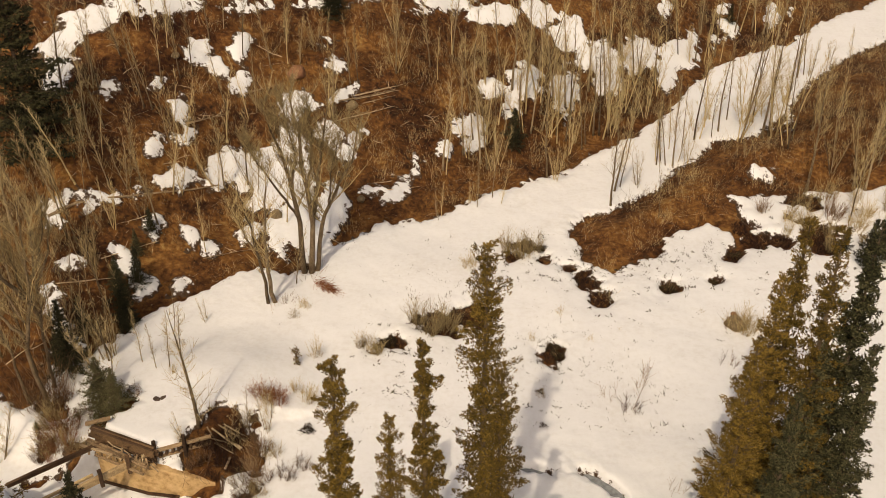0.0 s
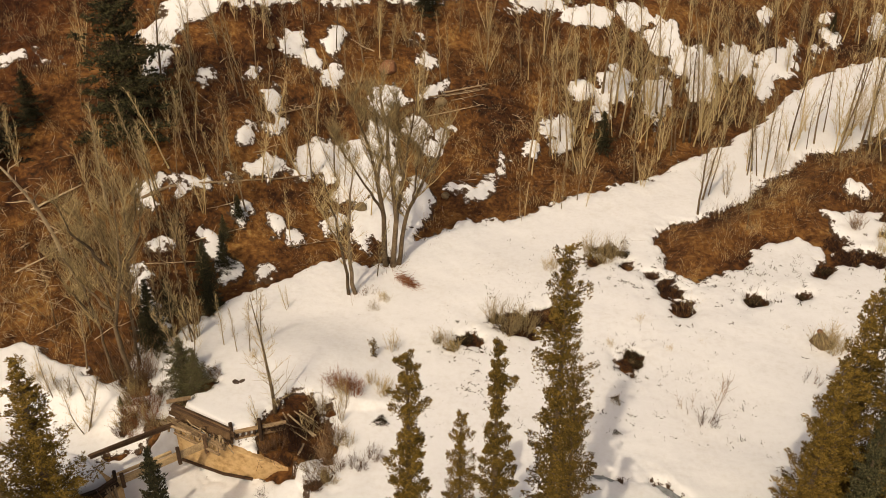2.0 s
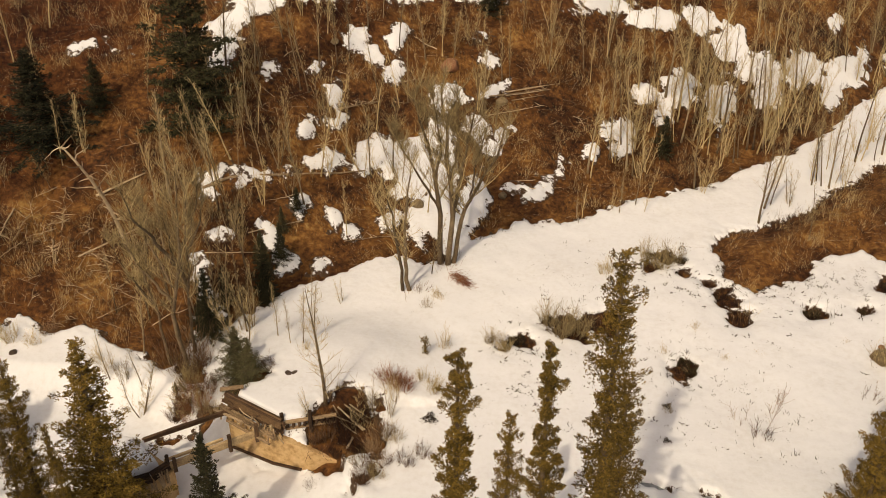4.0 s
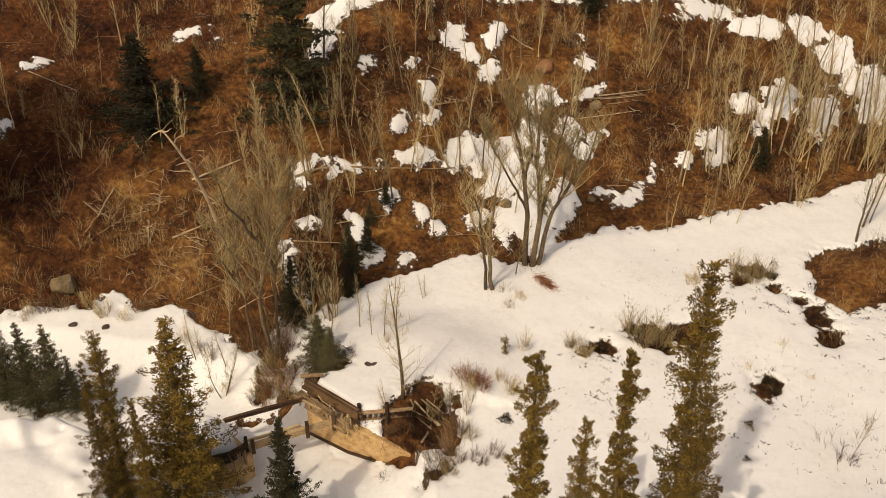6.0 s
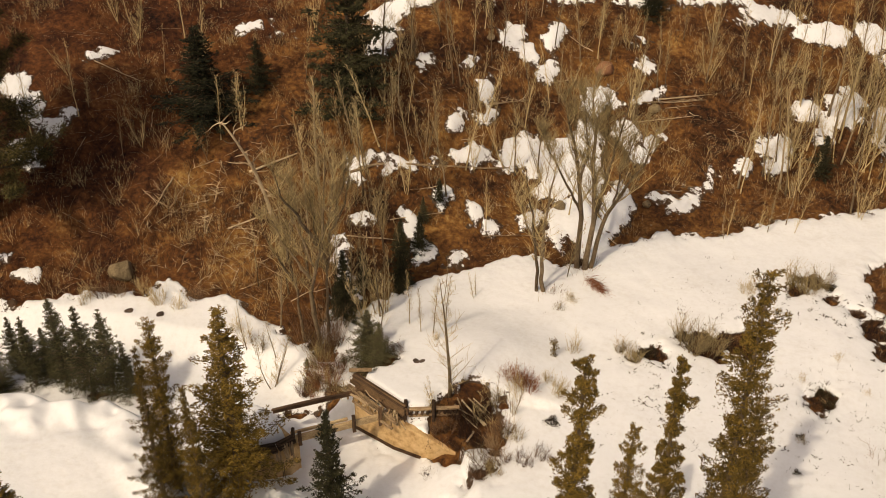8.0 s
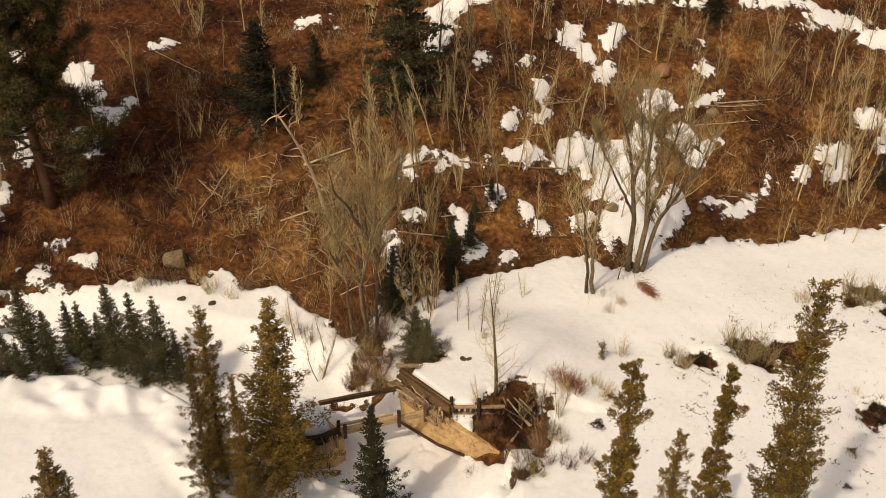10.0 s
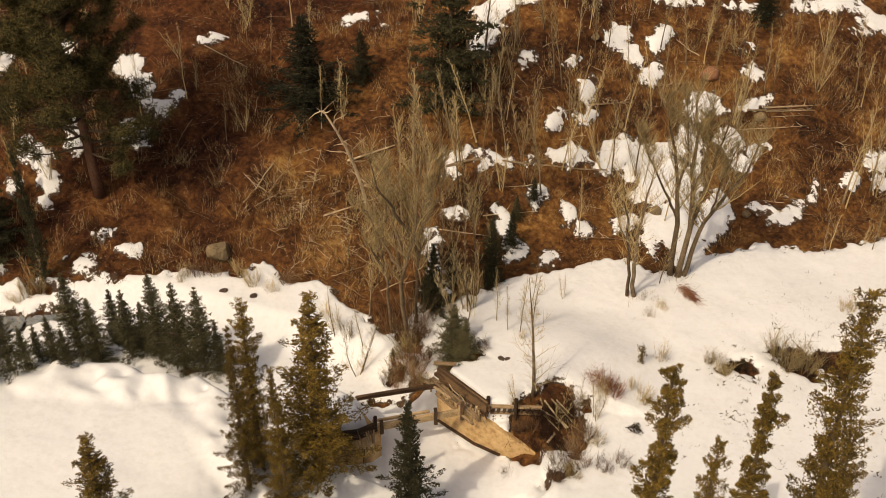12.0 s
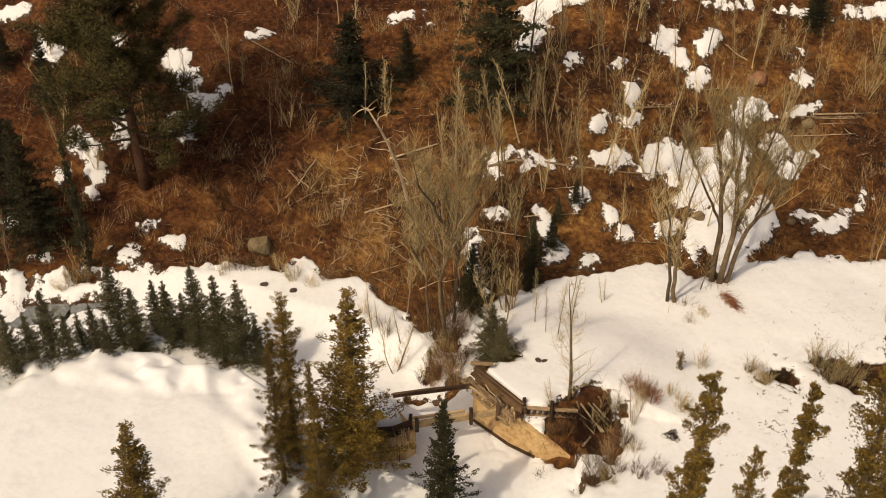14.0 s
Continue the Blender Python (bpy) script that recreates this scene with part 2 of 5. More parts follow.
HOLLOWS = [(4.65, 37.4, 0.7, 0.24, -15), (8.3, 36.35, 1.25, 0.32, -45)]
# the bare bank between the track and the snow field
BANK = [(8.9, 60.3), (10.2, 62.8), (12.4, 63.6), (15.8, 66.4), (19.2, 70.6), (22.5, 74.9), (26.5, 75.9), (31.0, 81.6), (35.2, 88.4), (39.3, 92.7), (45.7, 98.2), (85.0, 112.0), (85.0, 80.0), (34.3, 67.6), (30.9, 66.5), (27.9, 66.5), (23.4, 65.7), (20.8, 58.9), (20.4, 60.5), (18.7, 61.8), (16.2, 60.8), (14.7, 57.7), (11.4, 55.5), (9.9, 57.1)]


def ground_height(x, y):
    x, y = np.asarray(x, float), np.asarray(y, float)
    d = y - np.interp(x, *zip(*TOE))
    rise = 0.46 * 2.0 * np.logaddexp(0, (d - 1.5) / 2.0)
    rise = 60 * np.tanh(rise / 60)
    z = rise + smooth(2, 14, d) * (0.7 * value_noise(x, y, 7, 1) + 0.3 * value_noise(x, y, 2.6, 2))
    z = z + 0.12 * value_noise(x, y, 6, 3) + 0.05 * value_noise(x, y, 1.7, 4)
    z = z + 2.2 * smooth(-1, 7, polygon_depth(x, y, BANK))
    z = z + 2.6 * smooth(-0.7, 1.1, polygon_depth(x, y, MOUND) + 0.9 + 0.6 * value_noise(x, y, 3.2, 5))
    lip = polygon_depth(x, y, MOUND)
    z = z + 0.5 * smooth(-0.4, 0.3, lip) * (1 - smooth(0.8, 3.0, lip)) * (value_noise(x, y, 1.5, 26) + 0.5 * value_noise(x, y, 0.7, 28))
    c = line_distance(x, y, CREEK)
    z = z - 1.5 * (1 - smooth(1.3, 3.4, c)) * smooth(-3, 2, -d)
    edge = polygon_depth(x, y, PAD_WIDE)
    z = z + np.maximum(0, 1.15 - z) * smooth(-0.15, 0.2, edge) * (1 - smooth(0, 6.5, -polygon_depth(x, y, PAD)))
    z = z + np.maximum(0, 0.95 - z) * smooth(-0.15, 0.2, polygon_depth(x, y, PAD_WEST))
    pool = smooth(-0.25, 0.05, polygon_depth(x, y, POOL))
    z = z + pool * (np.minimum(z, -1.75 + 1.05 * smooth(-14.3, -11.6, x + 0.4 * (y - 37)) + 0.06 * value_noise(x, y, 1.4, 10)) - z)
    z = z - 0.8 * smooth(-0.1, 0.1, patch_depth(x, y, HOLLOWS))
    return z


# ---- where things stand: x, y, then size ----
SLOPE_SNOW_WEST = [(-26.0, 71.8, 2.5, 0.97, -155), (-28.0, 69.6, 1.79, 0.75, -142), (-27.6, 67.1, 2.53, 1.1, 101), (-24.1, 72.8, 1.82, 0.55, -163), (-21.1, 75.0, 2.41, 0.53, -135), (-17.1, 77.3, 0.72, 0.26, -153), (-18.7, 72.2, 1.2, 0.77, 82), (-17.5, 71.4, 0.9, 0.83, 81),
    (-15.7, 74.2, 1.22, 0.76, -98), (-23.7, 65.8, 0.58, 0.33, -131), (-20.8, 68.0, 0.51, 0.34, 86), (-15.3, 70.8, 1.02, 0.54, 82), (-19.0, 66.0, 0.87, 0.33, 94), (-18.4, 64.6, 0.41, 0.27, 71), (-9.2, 76.7, 0.73, 0.53, -140), (-8.4, 74.3, 0.81, 0.57, 70),
    (-7.6, 72.3, 0.93, 0.36, -152), (-14.0, 79.0, 0.4, 0.31, -128)]

SLOPE_SNOW_TERRACE = [(-18.6, 61.1, 1.39, 0.62, -138), (-15.4, 63.9, 2.19, 1.12, -125), (-13.4, 64.1, 2.3, 1.7, -131), (-11.4, 66.8, 1.24, 1.18, 90), (-10.9, 70.7, 1.07, 0.76, -131), (-10.9, 63.4, 2.2, 1.7, 88), (-10.3, 60.2, 2.3, 1.8, 95), (-7.7, 72.3, 0.97, 0.38, -148), (-8.6, 68.9, 1.2, 0.94, -131), (-6.8, 69.0, 1.05, 0.58, 82),
    (-7.4, 67.2, 1.19, 0.63, 80), (-12.2, 62.6, 1.99, 1.49, -132), (-11.5, 59.5, 2.49, 1.17, 104), (-9.0, 58.8, 2.49, 1.22, 101), (-8.0, 62.1, 2.32, 1.34, 86), (-13.2, 59.1, 0.84, 0.68, -130), (-3.5, 65.0, 1.11, 0.68, -128), (-5.1, 64.8, 1.21, 0.33, -159),
    (-2.2, 67.5, 1.18, 0.5, 85)]

SLOPE_SNOW_BY_COTTONWOOD = [(-17.1, 57.0, 0.61, 0.38, 98), (-15.6, 57.0, 0.71, 0.38, -149), (-17.1, 53.3, 0.84, 0.63, 95), (-20.4, 62.4, 0.7, 0.49, 85), (-18.6, 64.4, 0.67, 0.3, -138), (-19.1, 65.8, 0.78, 0.34, 107), (-20.6, 59.0, 0.46, 0.23, -141), (-24.9, 56.7, 1.09, 0.43, -169),
    (-22.8, 57.4, 1.02, 0.28, -133), (-24.0, 52.5, 0.43, 0.37, -179), (-24.1, 50.3, 0.68, 0.54, 160), (-20.4, 53.7, 0.91, 0.41, 132), (-19.2, 52.6, 0.75, 0.4, -141), (-19.6, 57.0, 0.85, 0.52, -113), (-24.7, 55.6, 0.33, 0.25, 171)]

SLOPE_SNOW_GROVE = [(0.3, 85.4, 3.2, 0.9, -139.7), (4.3, 85.8, 2.8, 1.0, -155.8), (8.8, 87.7, 1.7, 1.3, -149.9), (11.3, 86.6, 2.0, 1.6, 48.1), (1.4, 72.5, 1.2, 0.8, 69.5), (2.5, 72.6, 1.6, 0.9, 79.2), (0.3, 70.3, 0.7, 0.5, 74.4), (4.1, 77.9, 1.1, 0.8, -159.6),
    (6.8, 79.2, 2.6, 1.4, 70.0), (5.7, 76.3, 1.4, 0.8, 76.8), (10.6, 80.1, 3.0, 1.0, 80.0), (14.1, 85.1, 2.7, 1.3, -153.8), (14.6, 83.0, 2.4, 1.2, 76.2), (18.0, 87.2, 2.7, 1.2, -130.1), (22.5, 90.5, 3.6, 1.4, -127.3), (20.6, 86.3, 2.4, 0.9, 71.5)]

SLOPE_SNOW_EAST = [(24.3, 93.4, 1.9, 0.7, 72.1), (27.6, 95.6, 1.1, 0.5, -125.1), (29.3, 98.5, 1.3, 1.1, 142.7), (28.9, 100.9, 1.2, 0.7, 59.7), (22.2, 96.4, 1.1, 0.5, -118.0), (-16.4, 77.6, 1.2, 0.3, -158.7), (-9.8, 80.3, 1.7, 0.4, -162.0), (37.4, 104.2, 0.9, 0.3, 72.4),
    (34.7, 102.1, 2.2, 0.8, 71.8), (-16.6, 79.5, 2.6, 0.9, -148.2), (-4.1, 84.2, 3.0, 0.8, -147.9)]

SLOPE_SNOW_GULLY = [(-63.5, 50.3, 1.4, 0.6, -126), (-59.2, 49.2, 1.0, 0.9, 123), (-60.7, 50.1, 0.3, 0.2, -157), (-52.5, 42.1, 1.0, 0.5, 135), (-53.4, 37.7, 0.9, 0.6, -169)]

SLOPE_SNOW_PINE = [(-46.6, 58.4, 0.94, 0.48, -129), (-37.8, 65.2, 1.1, 0.32, -140), (-35.8, 65.6, 0.6, 0.22, -3), (-50.8, 53.6, 1.1, 1.05, -142), (-48.5, 52.2, 1.54, 0.76, 145), (-46.2, 51.9, 1.3, 0.46, -139), (-47.5, 49.5, 1.24, 0.82, -166), (-51.5, 47.4, 1.58, 0.42, 138),
    (-52.5, 44.8, 1.57, 0.85, 178), (-50.6, 43.6, 1.05, 0.79, 152), (-49.7, 42.1, 1.09, 0.47, 178), (-44.4, 42.3, 0.67, 0.33, -155), (-43.0, 42.0, 0.75, 0.37, -164), (-45.0, 39.6, 1.1, 0.68, -160), (-43.3, 39.5, 0.74, 0.42, -160), (-55.9, 52.8, 0.65, 0.59, -109)]

SLOPE_SNOW_CREEKSIDE = [(-49.2, 34.3, 2.1, 0.4, -143.1), (-47.7, 35.8, 2.1, 0.4, -145.6), (-46.3, 36.4, 1.5, 0.5, -152.6), (-11.4, 70.0, 1.2, 0.9, 84.7), (-24.1, 50.0, 0.7, 0.5, 125.8),
    (-22.8, 48.1, 0.9, 0.7, -135.1), (-22.2, 47.5, 1.0, 0.8, -134.5), (-19.0, 47.8, 1.2, 0.7, -146.1), (-21.7, 45.5, 1.4, 0.7, -149.8), (-21.8, 43.8, 0.9, 0.8, -134.3), (-49.8, 36.7, 1.0, 0.4, -150.7), (-33.7, 43.7, 1.2, 1.1, 156.3), (-29.9, 43.3, 1.5, 1.2, -176.8),
    (-48.0, 36.2, 2.5, 0.3, -146.2), (-25.0, 55.8, 0.6, 0.3, -165.7), (-23.4, 52.9, 0.5, 0.4, -134.6)]

BANK_SNOW = [(22.7, 64.6, 0.9, 0.7, -169.3), (23.6, 62.8, 1.5, 1.1, -165.2), (24.9, 61.5, 1.3, 0.9, 48.7), (26.6, 63.6, 1.2, 0.7, 59.3), (29.0, 63.3, 2.0, 1.1, 63.5), (30.3, 62.1, 2.3, 1.5, 56.4), (32.6, 64.4, 1.5, 1.1, 45.0), (24.3, 68.1, 0.7, 0.4, -162.0),
    (25.3, 67.7, 0.5, 0.4, -137.1), (30.0, 79.2, 2.1, 0.3, 73.3)]

MELTED_FIELD = [(9.6, 54.7, 1.1, 0.9, 75.8), (10.2, 52.6, 0.9, 0.7, 67.1), (-3.2, 48.0, 0.8, 0.6, 164.8), (-4.1, 47.1, 0.4, 0.4, 118.3), (-0.3, 49.7, 1.3, 1.1, 89.0), (-1.6, 50.1, 0.6, 0.5, 100.2), (1.8, 50.6, 1.5, 1.3, 78.9), (0.6, 48.8, 0.4, 0.4, 73.7),
    (6.7, 47.3, 1.1, 0.7, 84.0), (14.9, 53.9, 0.9, 0.7, 60.9), (18.0, 54.5, 0.5, 0.4, 62.6), (20.2, 57.9, 0.8, 0.5, 67.0), (22.2, 59.7, 1.2, 1.0, -142.8), (21.7, 61.4, 1.3, 0.7, -151.5), (5.8, 58.8, 0.6, 0.5, 71.9), (4.7, 57.4, 0.5, 0.4, 73.6),
    (6.8, 57.3, 0.5, 0.3, 80.6), (8.6, 56.1, 0.3, 0.3, 74.0), (25.4, 62.4, 1.0, 0.7, 52.2)]

MELTED_BANKSIDE = [(26.7, 61.1, 1.8, 1.0, 61.0), (29.4, 61.9, 2.1, 1.2, 60.2), (23.8, 59.5, 1.0, 0.8, 47.5), (26.8, 58.9, 1.3, 0.8, 53.0), (27.1, 65.2, 1.8, 1.2, -152.1), (30.9, 60.5, 1.5, 1.1, 48.9)]

MELTED_CREEKSIDE = [(-46.1, 35.2, 2.65, 0.61, -142), (-47.5, 33.2, 1.01, 0.48, -127), (-21.5, 38.1, 0.7, 0.3, -160.6), (-46.3, 35.2, 1.7, 0.2, -152.9), (-11.3, 38.9, 2.3, 1.5, 105.0), (-12.5, 37.9, 1.5, 1.3, -110.3), (-10.7, 40.7, 0.9, 0.2, -166.6), (-21.5, 39.5, 0.8, 0.5, 162.2), (-19.8, 39.2, 0.7, 0.4, 173.9), (-14.0, 37.9, 1.0, 0.2, -155.7),
    (-22.2, 42.8, 2.0, 0.8, 117.4), (-9.7, 36.7, 0.7, 0.4, 105.8), (-10.3, 35.4, 0.4, 0.3, -133.3), (-31.9, 34.6, 0.9, 0.4, 127.9), (-41.4, 41.1, 2.6, 0.8, -151.2), (-50.6, 37.0, 3.4, 0.7, -150.0), (-20.8, 50.4, 0.7, 0.6, -104.4), (-17.8, 41.2, 1.4, 0.7, -151.6),
    (-23.3, 47.2, 1.7, 0.7, 115.2)]

TRACKSIDE_TREES = [(24.8, 75.1, 8.1), (26.1, 78.3, 7.9), (26.7, 78.3, 7.0), (26.8, 75.8, 8.3), (23.4, 76.8, 6.6), (22.6, 75.7, 3.6), (21.0, 75.1, 7.8), (24.6, 78.9, 5.7),
    (28.8, 80.0, 7.8), (30.8, 82.3, 6.4), (33.5, 88.1, 5.8), (34.4, 88.9, 5.1), (28.2, 75.5, 5.6), (27.5, 76.2, 6.6), (28.2, 72.7, 6.8), (27.4, 71.0, 6.3),
    (18.3, 70.5, 5.9), (17.8, 70.5, 5.4), (17.5, 71.2, 5.1), (17.0, 70.5, 4.9), (19.6, 73.5, 4.1)]

BANK_TREES = [(13.0, 66.4, 6.9), (13.5, 66.9, 5.3), (12.5, 64.3, 5.6), (14.9, 66.9, 3.4), (15.7, 62.3, 3.5), (27.7, 66.5, 8.2), (32.1, 67.5, 7.1), (31.7, 67.5, 4.8),
    (32.4, 66.9, 7.1), (30.2, 68.5, 6.2), (29.5, 62.1, 5.1), (23.7, 69.7, 2.4), (34.4, 70.0, 6.7), (34.6, 72.2, 6.3), (31.4, 71.8, 6.3), (30.5, 74.5, 6.9)]

GROVE_TREES = [(8.1, 68.6, 5.9), (11.4, 73.5, 5.7), (11.8, 74.3, 4.3), (13.1, 75.7, 7.0), (13.9, 76.2, 7.3), (14.7, 77.1, 4.9), (12.6, 75.6, 6.5), (16.3, 79.4, 7.2),
    (17.1, 79.8, 5.7), (10.1, 74.2, 6.0), (9.4, 74.7, 6.5), (10.8, 77.3, 6.8), (1.6, 70.1, 6.9), (2.4, 71.7, 6.3), (2.9, 69.6, 6.7), (3.4, 69.1, 5.3),
    (4.1, 72.3, 5.8), (5.3, 73.3, 4.9), (6.3, 74.2, 5.4), (7.2, 74.2, 6.6), (8.2, 74.8, 6.9), (0.0, 68.2, 5.7), (3.7, 65.1, 4.2), (-0.3, 61.9, 2.7),
    (2.5, 63.8, 3.1)]

UPPER_GROVE_TREES = [(8.1, 76.5, 6.9), (9.4, 78.2, 7.0), (10.4, 78.1, 7.0), (6.9, 77.3, 7.4), (5.8, 77.9, 6.9), (4.8, 78.8, 5.9), (12.7, 81.0, 6.7), (14.2, 80.8, 6.2),
    (15.7, 80.7, 6.2), (17.1, 83.5, 5.8), (18.6, 82.8, 5.8), (22.5, 90.3, 5.0), (24.3, 90.7, 5.1), (29.8, 97.8, 5.8), (31.9, 99.0, 5.6), (33.1, 98.9, 5.9),
    (25.7, 95.4, 4.6), (33.5, 95.7, 6.4), (37.6, 100.1, 5.4), (-1.1, 77.5, 3.9), (0.8, 80.4, 4.4), (-3.8, 75.5, 4.3), (2.7, 80.7, 4.5), (26.7, 92.8, 5.1),
    (21.7, 92.7, 5.0)]

UPPER_SLOPE_TREES = [(-7.3, 73.1, 4.2), (-6.7, 73.3, 3.3), (-13.4, 73.0, 4.1), (-12.6, 75.9, 4.1), (-15.5, 73.1, 3.6), (-17.2, 75.2, 3.2), (-18.1, 73.7, 4.4), (-11.3, 74.1, 3.7),
    (-20.8, 65.6, 5.7), (-21.4, 65.6, 5.1), (-23.6, 69.2, 4.2), (-20.6, 68.0, 5.5), (-19.5, 69.2, 4.4), (-18.8, 70.1, 4.0), (-25.8, 62.3, 6.5), (-24.8, 65.8, 4.2),
    (-24.3, 65.4, 4.2), (-14.0, 68.6, 4.1), (-8.5, 70.1, 4.6), (-10.1, 75.4, 3.7), (-6.2, 78.2, 3.8), (-20.6, 72.7, 3.9), (-7.5, 68.5, 4.2), (-16.1, 68.0, 4.0)]

TERRACE_TREES = [(-26.5, 50.4, 6.8), (-25.1, 49.7, 8.3), (-23.1, 46.8, 7.2), (-23.6, 44.9, 7.1), (-24.2, 54.4, 4.9), (-23.5, 54.1, 4.9), (-22.4, 58.7, 5.0), (-23.6, 59.0, 4.1),
    (-21.3, 59.3, 5.5), (-20.7, 60.0, 3.9), (-19.4, 63.8, 5.1), (-19.1, 57.2, 4.7), (-25.4, 56.7, 5.3), (-26.4, 54.5, 5.7), (-14.0, 62.7, 4.9), (-13.3, 62.2, 5.1),
    (-17.4, 62.5, 4.4), (-15.4, 61.7, 4.4), (-27.9, 55.0, 5.7), (-21.5, 51.3, 5.0), (-22.8, 52.8, 5.0)]

FOOT_TREES = [(-19.4, 45.3, 6.8), (-19.3, 45.9, 4.5), (-17.3, 44.8, 3.7), (-16.3, 44.1, 3.2), (-11.5, 54.5, 5.7), (-9.7, 54.0, 4.8), (-14.7, 50.0, 2.0),
    (-20.9, 46.2, 5.7), (-16.4, 48.3, 3.4), (-13.0, 57.7, 4.9), (-22.7, 49.4, 5.0), (-19.6, 50.2, 4.6)]

CREEK_TREES = [(-23.9, 39.4, 5.1), (-24.2, 40.6, 2.6), (-26.2, 40.7, 3.4), (-21.7, 46.1, 5.9), (-19.2, 45.7, 6.2), (-18.6, 42.7, 6.0), (-15.6, 44.2, 3.3), (-15.2, 45.3, 3.7),
    (-14.7, 49.7, 2.2), (-26.2, 56.3, 4.3), (-26.4, 57.7, 3.9), (-24.5, 56.1, 4.3), (-23.7, 57.5, 3.9), (-24.1, 61.3, 5.1), (-23.4, 62.6, 5.1), (-25.1, 43.0, 5.5),
    (-26.0, 46.0, 5.1), (-28.2, 46.1, 4.3), (-25.3, 52.0, 4.3), (-21.9, 52.0, 4.3), (-10.5, 40.3, 3.6), (-11.5, 39.0, 2.8), (-9.6, 40.0, 3.2), (-13.4, 38.3, 3.1),
    (-9.4, 40.9, 2.0), (-19.7, 45.5, 3.8)]

GULLY_TREES = [(-50.6, 34.9, 4.4), (-46.2, 36.9, 4.4), (-37.8, 41.9, 2.7), (-36.1, 54.3, 3.1), (-36.5, 50.2, 2.3), (-52.9, 51.2, 4.0), (-41.5, 52.1, 3.1), (-22.2, 55.3, 3.9),
    (-20.2, 57.5, 3.9), (-24.4, 53.6, 4.3), (-42.1, 59.4, 3.6), (-44.3, 59.7, 3.6), (-31.7, 61.9, 4.0), (-45.0, 53.8, 3.1)]

LONE_TREE = [(-13.0, 39.6, 8.1)]

COTTONWOODS = [(-8.9, 55.3), (-10.9, 51.9), (-22.1, 42.2), (-23.2, 42.5), (-22.2, 43.6)]

# trunks and limbs: thickness, then steps across and up
SPREADING = [(0.2, (-0.3, -0.3), (-0.4, 4.2), (-0.7, 7.4), (-1.4, 10.2), (-2.0, 12.4)), (0.21, (0.1, -0.3), (0.4, 4.3), (0.1, 8.6), (0.0, 11.2), (-0.3, 13.6)), (0.17, (0.35, -0.3), (0.9, 3.8), (2.1, 6.3), (3.2, 8.5), (4.0, 11.6)),
    (0.13, (0.45, 3.9), (1.0, 7.4), (1.5, 10.4), (1.9, 13.4)), (0.10, (-0.45, 4.6), (-1.4, 6.8), (-2.6, 9.3), (-3.3, 10.8)), (0.09, (-0.6, 6.9), (-0.3, 9.5), (-0.9, 13.2)), (0.09, (0.3, 6.5), (0.8, 9.5), (0.7, 13.0)), (0.07, (1.6, 5.3), (1.9, 8.5), (2.6, 11.5))]
TWIN = [(0.16, (0.1, -0.3), (-0.1, 3.2), (0.0, 6.5), (0.5, 10.6)), (0.13, (-0.2, -0.3), (-0.4, 3.0), (-0.8, 6.6), (-1.3, 9.6)), (0.06, (-0.1, 3.4), (-1.2, 5.6), (-1.9, 8.2))]
CROOKED = [(0.14, (0.0, -0.3), (-0.3, 4.3), (0.6, 7.6), (0.9, 10.2), (1.1, 13.0)), (0.12, (0.5, 7.2), (-0.4, 9.2), (-1.4, 11.2), (-1.7, 13.0)), (0.10, (-0.2, 5.2), (-1.5, 7.4), (-2.4, 9.6)), (0.09, (0.7, 8.2), (1.6, 9.8), (2.2, 12.0)), (0.07, (0.0, 6.2), (-0.9, 9.2), (-0.8, 11.4))]
LEANING = [(0.10, (0.0, -0.3), (-0.2, 3.5), (-0.7, 6.8), (-0.9, 10.0)), (0.08, (-0.4, 4.6), (-1.3, 6.6), (-2.0, 8.8)), (0.08, (-0.6, 6.0), (-0.2, 8.0), (-0.1, 10.4))]
SLENDER = [(0.11, (0.0, -0.3), (0.2, 4.4), (0.6, 8.6), (0.9, 12.4)), (0.10, (0.3, 5.0), (-0.3, 7.6), (-0.4, 10.4)), (0.08, (0.5, 7.2), (1.5, 9.2), (1.9, 11.8))]

NEAR_SPRUCES = [(1.63, 30.06, 19.0, 'spire'), (1.97, 25.42, 16.8, 'spire', 0.8), (-3.95, 26.41, 16.7, 'slim', 1.15), (-0.53, 26.19, 17.6, 'slim'), (-2.12, 27.82, 12.8, 'spire', 0.9),
    (14.5, 33.5, 18.0, 'broad'), (15.7, 32.7, 18.0, 'broad'), (17.1, 33.1, 18.0, 'green'), (14.1, 29.9, 12.0, 'green'), (13.4, 32.3, 16.0, 'broad'),
    (12.1, 30.2, 14.5, 'broad'), (15.8, 32.5, 13.0, 'green'), (17.5, 31.8, 13.0, 'green'), (-21.26, 30.53, 11.6, 'broad', 1.9), (-22.75, 27.9, 10.5, 'spire', 1.2),
    (-22.34, 26.29, 9.8, 'broad', 0.95), (-16.02, 30.55, 7.1, 'far', 0.85), (-24.1, 19.2, 9.0, 'broad', 1.9), (-19.9, 25.8, 10.5, 'broad')]

